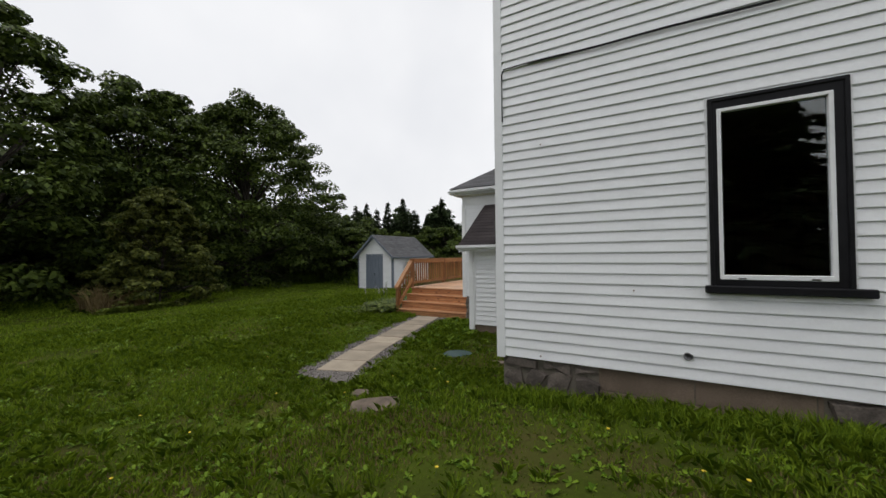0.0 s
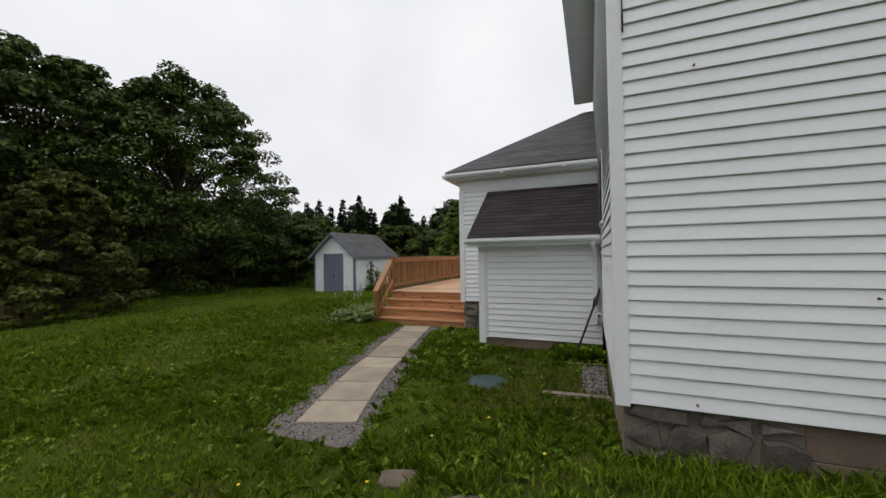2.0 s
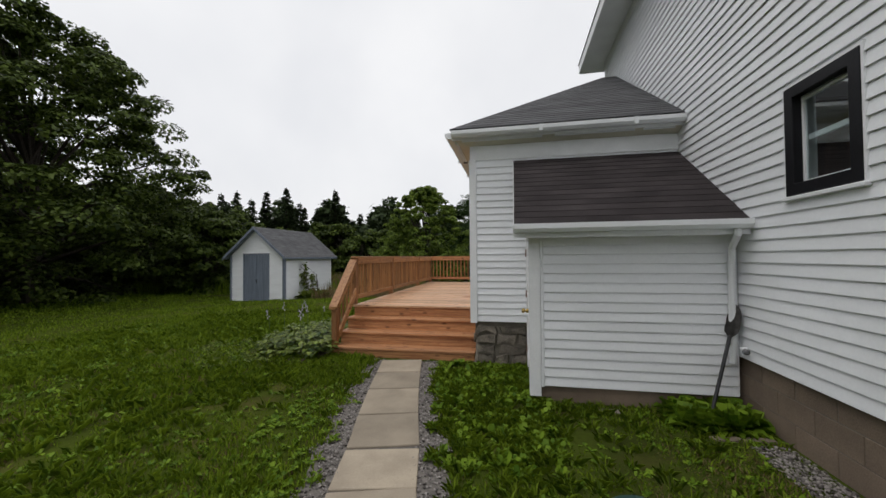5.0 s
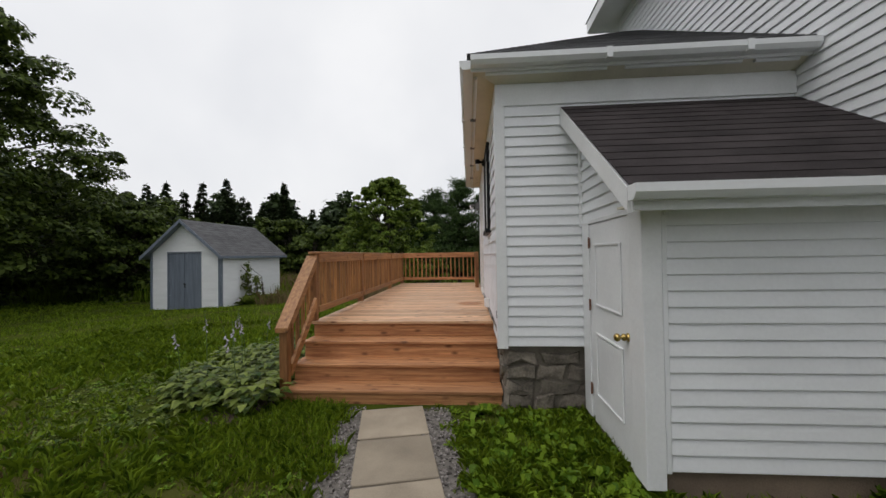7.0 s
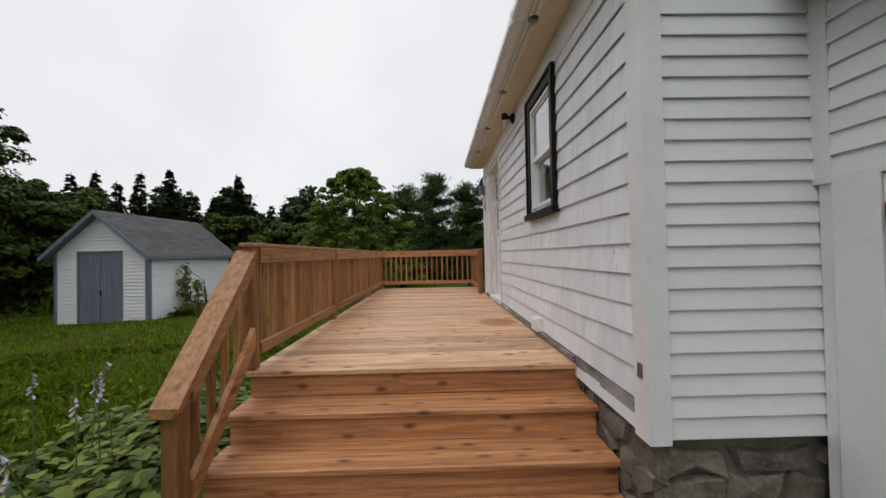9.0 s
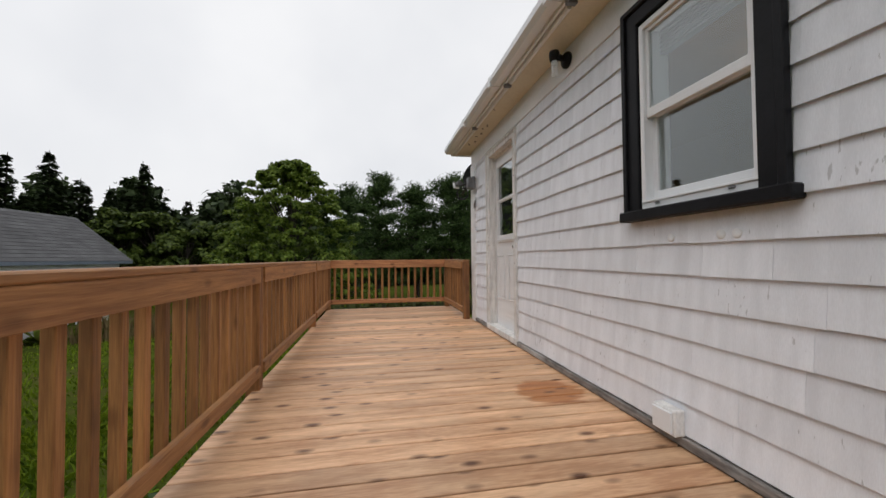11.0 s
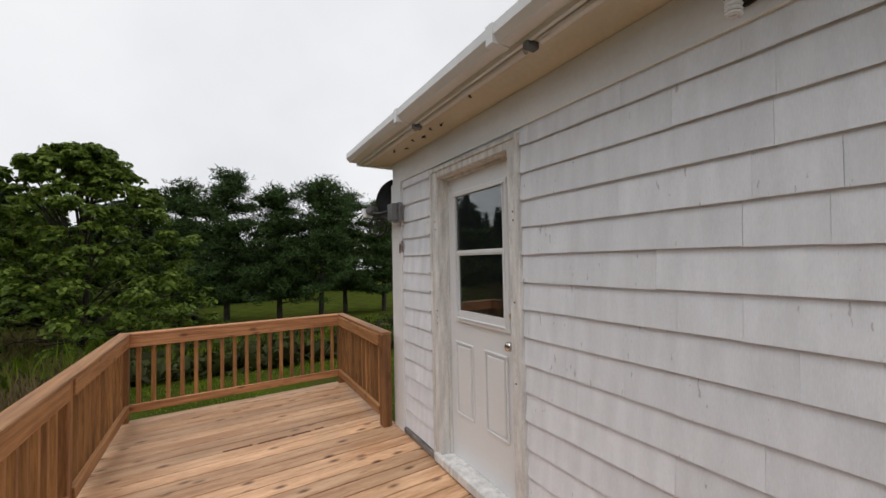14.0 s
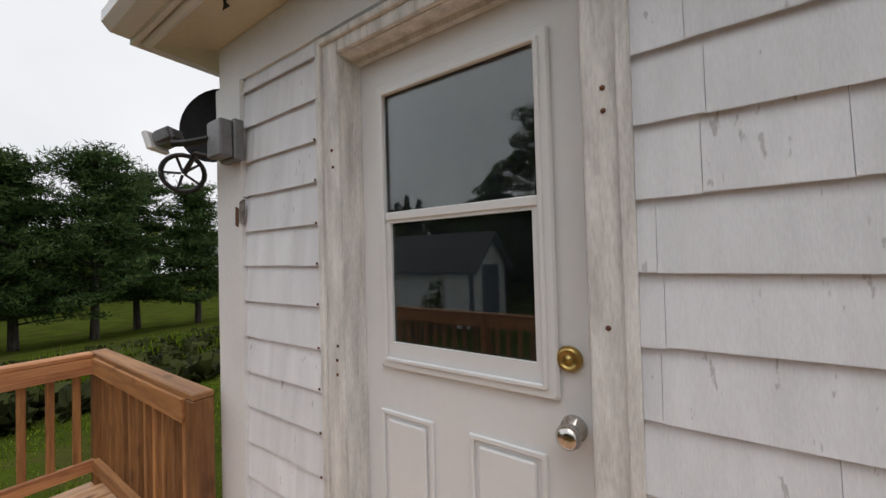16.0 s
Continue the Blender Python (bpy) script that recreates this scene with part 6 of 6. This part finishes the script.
weeds("lawn_weeds", 3800, -7.2, 3.0, 0.8, 8.9, 0.055, WEED, 21, "dandelion and plantain leaves in the lawn", 0.6)
weeds("lawn_weeds", 1500, -14, -6.5, 3.0, 12, 0.08, WEED, 22, "dandelion and plantain leaves in the lawn", 0.6)
weeds("dock_weeds", 230, -4.5, -3.2, 6.0, 8.75, 0.11, WEED, 23, "lush broad weeds by the cellar door", 0.9, 9)
weeds("dock_weeds", 110, -2.05, -1.42, 7.1, 7.46, 0.22, WEED, 24, "leafy weeds at the foot of the porch", 1.0, 10)
weeds("path_weeds", 420, -5.9, -4.4, 4.0, 8.8, 0.06, WEED, 25, "small clover weeds along the gravel", 0.5, 8)


# ---- hosta bed beside the steps ----
def leaf_outline(L, W, n=5):
    return [(L * k / n, W * math.sin(math.pi * (k / n) ** 0.75)) for k in range(n + 1)]


def hosta(x, y, size, seed, tall, n=105):
    rng = random.Random(seed)
    z0 = ground_z(x, y)
    t = thing("hosta", (x, y, z0), "hosta clump with pale-edged green leaves beside the steps", "plant", "hosta bed")
    bm = bmesh.new()
    for k in range(n):
        a = rng.uniform(0, 6.28)
        el = rng.uniform(0.15, 1.35)
        L, W = size * rng.uniform(0.24, 0.42), size * rng.uniform(0.09, 0.14)
        st = size * rng.uniform(0.25, tall)
        c, s = math.cos(a), math.sin(a)
        bx, by, bz = x + c * st * math.cos(el), y + s * st * math.cos(el), z0 + st * math.sin(el) + 0.03
        mid, lft, rgt = [], [], []
        for i, (u, w) in enumerate(leaf_outline(L, W)):
            drop = -0.55 * (u / L) ** 2 * L + 0.35 * u
            px, py, pz = bx + c * u, by + s * u, bz + drop
            mid.append(bm.verts.new((px, py, pz)))
            lft.append(bm.verts.new((px - s * w, py + c * w, pz + 0.18 * w)))
            rgt.append(bm.verts.new((px + s * w, py - c * w, pz + 0.18 * w)))
        for i in range(len(mid) - 1):
            bm.faces.new((mid[i], mid[i + 1], lft[i + 1], lft[i]))
            bm.faces.new((mid[i + 1], mid[i], rgt[i], rgt[i + 1]))
    bmesh.ops.remove_doubles(bm, verts=bm.verts[:], dist=0.0004)
    for f in bm.faces:
        f.smooth = True
    part("leaves", bm, HOSTA, t)
    return t


LILAC = material("lilac_petals", (0.50, 0.45, 0.54), 0.6, vary=0.15, bump=0.0)
STALK = material("green_stalk", (0.10, 0.15, 0.05), 0.6, vary=0.2, bump=0.0)


def flower_stalk(parent, x, y, h, seed):
    rng = random.Random(seed)
    z0 = ground_z(x, y)
    lx, ly = rng.uniform(-0.16, 0.16), rng.uniform(-0.16, 0.16)
    top = Vector((x + lx, y + ly, z0 + h))
    part("stalk", tubed([(x, y, z0), (x + lx * 0.3, y + ly * 0.3, z0 + h * 0.6), top], 0.005, 0.003, 5), STALK, parent)
    for k in range(6):
        p = Vector((x + lx * 0.6, y + ly * 0.6, z0 + h * 0.72)).lerp(top, k / 9)
        a = rng.uniform(0, 6.28)
        q = p + Vector((math.cos(a) * 0.025, math.sin(a) * 0.025, -0.028))
        part("bell_flower", tubed([p, p.lerp(q, 0.5), q], 0.003, 0.010, 6), LILAC, parent, "drooping pale lilac bell flower")


bed = random.Random(77)
spots = [(-6.72, 8.75), (-7.0, 8.85), (-7.35, 8.75), (-7.75, 9.15), (-6.98, 9.75), (-7.5, 10.2), (-8.0, 9.7), (-8.05, 10.3), (-6.8, 9.3), (-7.15, 9.55), (-7.6, 8.95), (-6.75, 9.05), (-7.05, 9.35), (-6.8, 9.55), (-7.2, 9.0), (-7.45, 9.4), (-7.25, 9.85), (-6.85, 10.05), (-7.6, 9.9), (-7.2, 10.4), (-6.85, 10.6), (-7.7, 10.5), (-7.4, 10.9), (-6.9, 11.2)]
for k, (x, y) in enumerate(spots):
    h = hosta(x, y, bed.uniform(0.26, 0.37), 600 + k, 1.05 if x > -7.3 else 0.75)
    for j in range(1 if k % 3 == 0 else 0):
        flower_stalk(h, x + bed.uniform(-0.2, 0.2), y + bed.uniform(-0.2, 0.2), bed.uniform(0.6, 0.95), 700 + k * 5 + j)
flat = thing("flower_bed_soil", (-7.1, 9.4, -0.27), "bare dark soil under the hostas", "soil", kind="structure")
bm = bmesh.new()
ring = [bm.verts.new((-7.05 + (0.78 + 0.1 * math.sin(3 * a)) * math.cos(a), 9.75 + (1.35 + 0.15 * math.sin(4 * a)) * math.sin(a), ground_z(-7.05, 9.75) + 0.008)) for a in [2 * math.pi * k / 28 for k in range(28)]]
cm = bm.verts.new((-7.05, 9.75, ground_z(-7.05, 9.75) + 0.06))
for k in range(28):
    bm.faces.new((ring[k], ring[(k + 1) % 28], cm))
part("soil", bm, SOIL, flat)
weeds("ground_cover", 900, -9.6, -6.9, 7.9, 10.2, 0.07, HOSTA, 26, "low grey-green ground cover plants", 0.5, 8, "ground cover", lambda x, y: ((x + 8.2) / 1.3) ** 2 + ((y - 9.0) / 1.1) ** 2 < 1)
weeds("sapling_undergrowth", 700, -22.6, -18.4, 6.0, 8.4, 0.35, LEAF2, 27, "leafy undergrowth round the young maple", 0.8, 8, "undergrowth")
blades("dry_meadow_grass", 2500, -20.8, -19.0, 5.9, 7.6, 0.8, 0.025, STRAW, 28, "tuft of tan grass by the young maple", 0.3, 0.6)
weeds("shed_shrub_leaves", 160, -13.9, -12.4, 19.6, 21.2, 0.45, LEAF2, 29, "leafy shrub growing against the shed", 1.1, 9, "shrub")
weeds("bramble_patch", 420, -16.0, -11.0, 20.5, 25.5, 0.4, LEAF2, 30, "low brambles in the meadow", 0.9, 9, "brambles")
weeds("bramble_patch", 900, -9.0, 5.0, 21.0, 29.0, 0.55, BRUSH, 32, "dark thicket of brush beyond the lawn", 1.1, 10, "brush")
weeds("bramble_patch", 380, -7.5, 5.0, 22.0, 27.5, 0.4, LEAF, 31, "low brambles in the meadow", 1.0, 9, "brambles")

# tall white-flowered shrub by the shed
shrub = thing("shed_shrub", (-13.4, 20.2, -0.6), "thin straggly shrub beside the shed wall", "shrub")
bm = bmesh.new()
rq = random.Random(9)
tips = []
for k in range(7):
    x, y = -13.4 + rq.uniform(-0.5, 0.5), 20.1 + rq.uniform(-0.3, 0.3)
    tip = (x + rq.uniform(-0.8, 0.3), y + rq.uniform(-0.3, 0.3), ground_z(x, y) + rq.uniform(1.0, 2.0))
    tube(bm, [(x, y, ground_z(x, y)), (x - 0.05, y, tip[2] * 0.5), tip], 0.02, 0.006, 5)
    tips += [Vector((x, y, ground_z(x, y))).lerp(Vector(tip), f) for f in (0.4, 0.6, 0.75, 0.9, 1.0)]
part("stems", bm, BARK, shrub)
v, f = leaves(np.random.default_rng(91), np.array([tuple(t) for t in tips]), (0.16, 0.16, 0.12), 14, 0.07)
soup("leaves", v, f, LEAF2, shrub)

# ---- gravel along the path ----
def gravel(name, n, edge, x0, x1, y0, y1, seed, label):
    rng = np.random.default_rng(seed)
    x = rng.uniform(x0, x1, n); y = rng.uniform(y0, y1, n)
    k = edge(x, y)
    x, y = x[k], y[k]
    m = len(x)
    z = GZ(x, y) + rng.uniform(-0.004, 0.012, m)
    s = rng.uniform(0.006, 0.017, m)
    base = np.array([(1, 0, 0), (0, 1, 0), (-1, 0, 0), (0, -1, 0), (0, 0, 0.7), (0, 0, -0.7)], float)
    tri = np.array([(0, 1, 4), (1, 2, 4), (2, 3, 4), (3, 0, 4), (1, 0, 5), (2, 1, 5), (3, 2, 5), (0, 3, 5)])
    jit = base[None] * rng.uniform(0.6, 1.4, (m, 6, 1)) * s[:, None, None]
    a = rng.uniform(0, 6.28, m)
    c, si = np.cos(a)[:, None], np.sin(a)[:, None]
    v = np.stack([jit[..., 0] * c - jit[..., 1] * si + x[:, None], jit[..., 0] * si + jit[..., 1] * c + y[:, None], jit[..., 2] + z[:, None]], -1).reshape(-1, 3)
    f = (tri[None] + (np.arange(m) * 6)[:, None, None]).reshape(-1, 3)
    return tagged(soup(name, v, f, STONEMIX), label, "gravel", kind="stuff")


STONEMIX = leaf_material("mixed_gravel", (0.04, 0.034, 0.03), (0.36, 0.33, 0.31), 0.95, 0.0)


def beside_path(x, y):
    jx = np.interp(y, [p[1] for p in JL], [p[0] for p in JL])
    e = 0.06 * np.sin(y * 9.0) + 0.05 * np.sin(y * 23.0 + 1)
    return ((x > jx - 0.22 + e) & (x < jx + 0.02)) | ((x > jx + 0.56) & (x < jx + 0.84 + e)) | ((y < 4.1) & (x > -4.48) & (x < -3.52))


bm = bmesh.new()
rows_y = [3.72 + 0.2 * k for k in range(26)]
prev = None
for y in rows_y:
    jx = float(np.interp(y, [p[1] for p in JL], [p[0] for p in JL]))
    e = 0.04 * math.sin(y * 9.0)
    z = max(ground_z(jx, y), ground_z(jx + 0.6, y)) + 0.004
    cur = [bm.verts.new((jx - 0.24 + e, y, ground_z(jx, y) + 0.003)), bm.verts.new((jx + 0.86 + e, y, ground_z(jx + 0.86, y) + 0.003))]
    if prev:
        bm.faces.new((prev[0], prev[1], cur[1], cur[0]))
    prev = cur
gb = thing("gravel_bed", (-4.8, 6.5, -0.27), "grey gravel strip under and beside the slabs", "gravel", kind="structure")
part("bed", bm, GRAVEL, gb)
gravel("path_gravel", 30000, beside_path, -6.0, -3.4, 3.74, 8.8, 61, "loose grey gravel beside the slabs")
gravel("wall_gravel", 2500, lambda x, y: np.abs(x + 1.52) < 0.15, -1.7, -1.3, 5.72, 6.85, 62, "loose grey gravel between the kerbs")

# yellow flowers in the lawn
YEL = material("yellow_petals", (0.75, 0.55, 0.03), 0.6, vary=0.1, bump=0.0)
rf = random.Random(3)
for k in range(22):
    x, y = rf.uniform(-5.5, 1.5), rf.uniform(1.2, 4.5)
    if bool(blocked(np.array([x]), np.array([y]))[0]):
        continue
    z = ground_z(x, y)
    d = thing("dandelion", (x, y, z), "small yellow dandelion flower in the grass", "flower", "yellow flowers in the lawn")
    part("stem", tubed([(x, y, z), (x + 0.01, y, z + 0.06)], 0.002, n=5), STALK, d)
    part("head", lathe([(0.004, 0), (0.012, 0.004), (0.013, 0.008), (0.004, 0.010)], pose(x + 0.01, y, z + 0.06), 9), YEL, d)
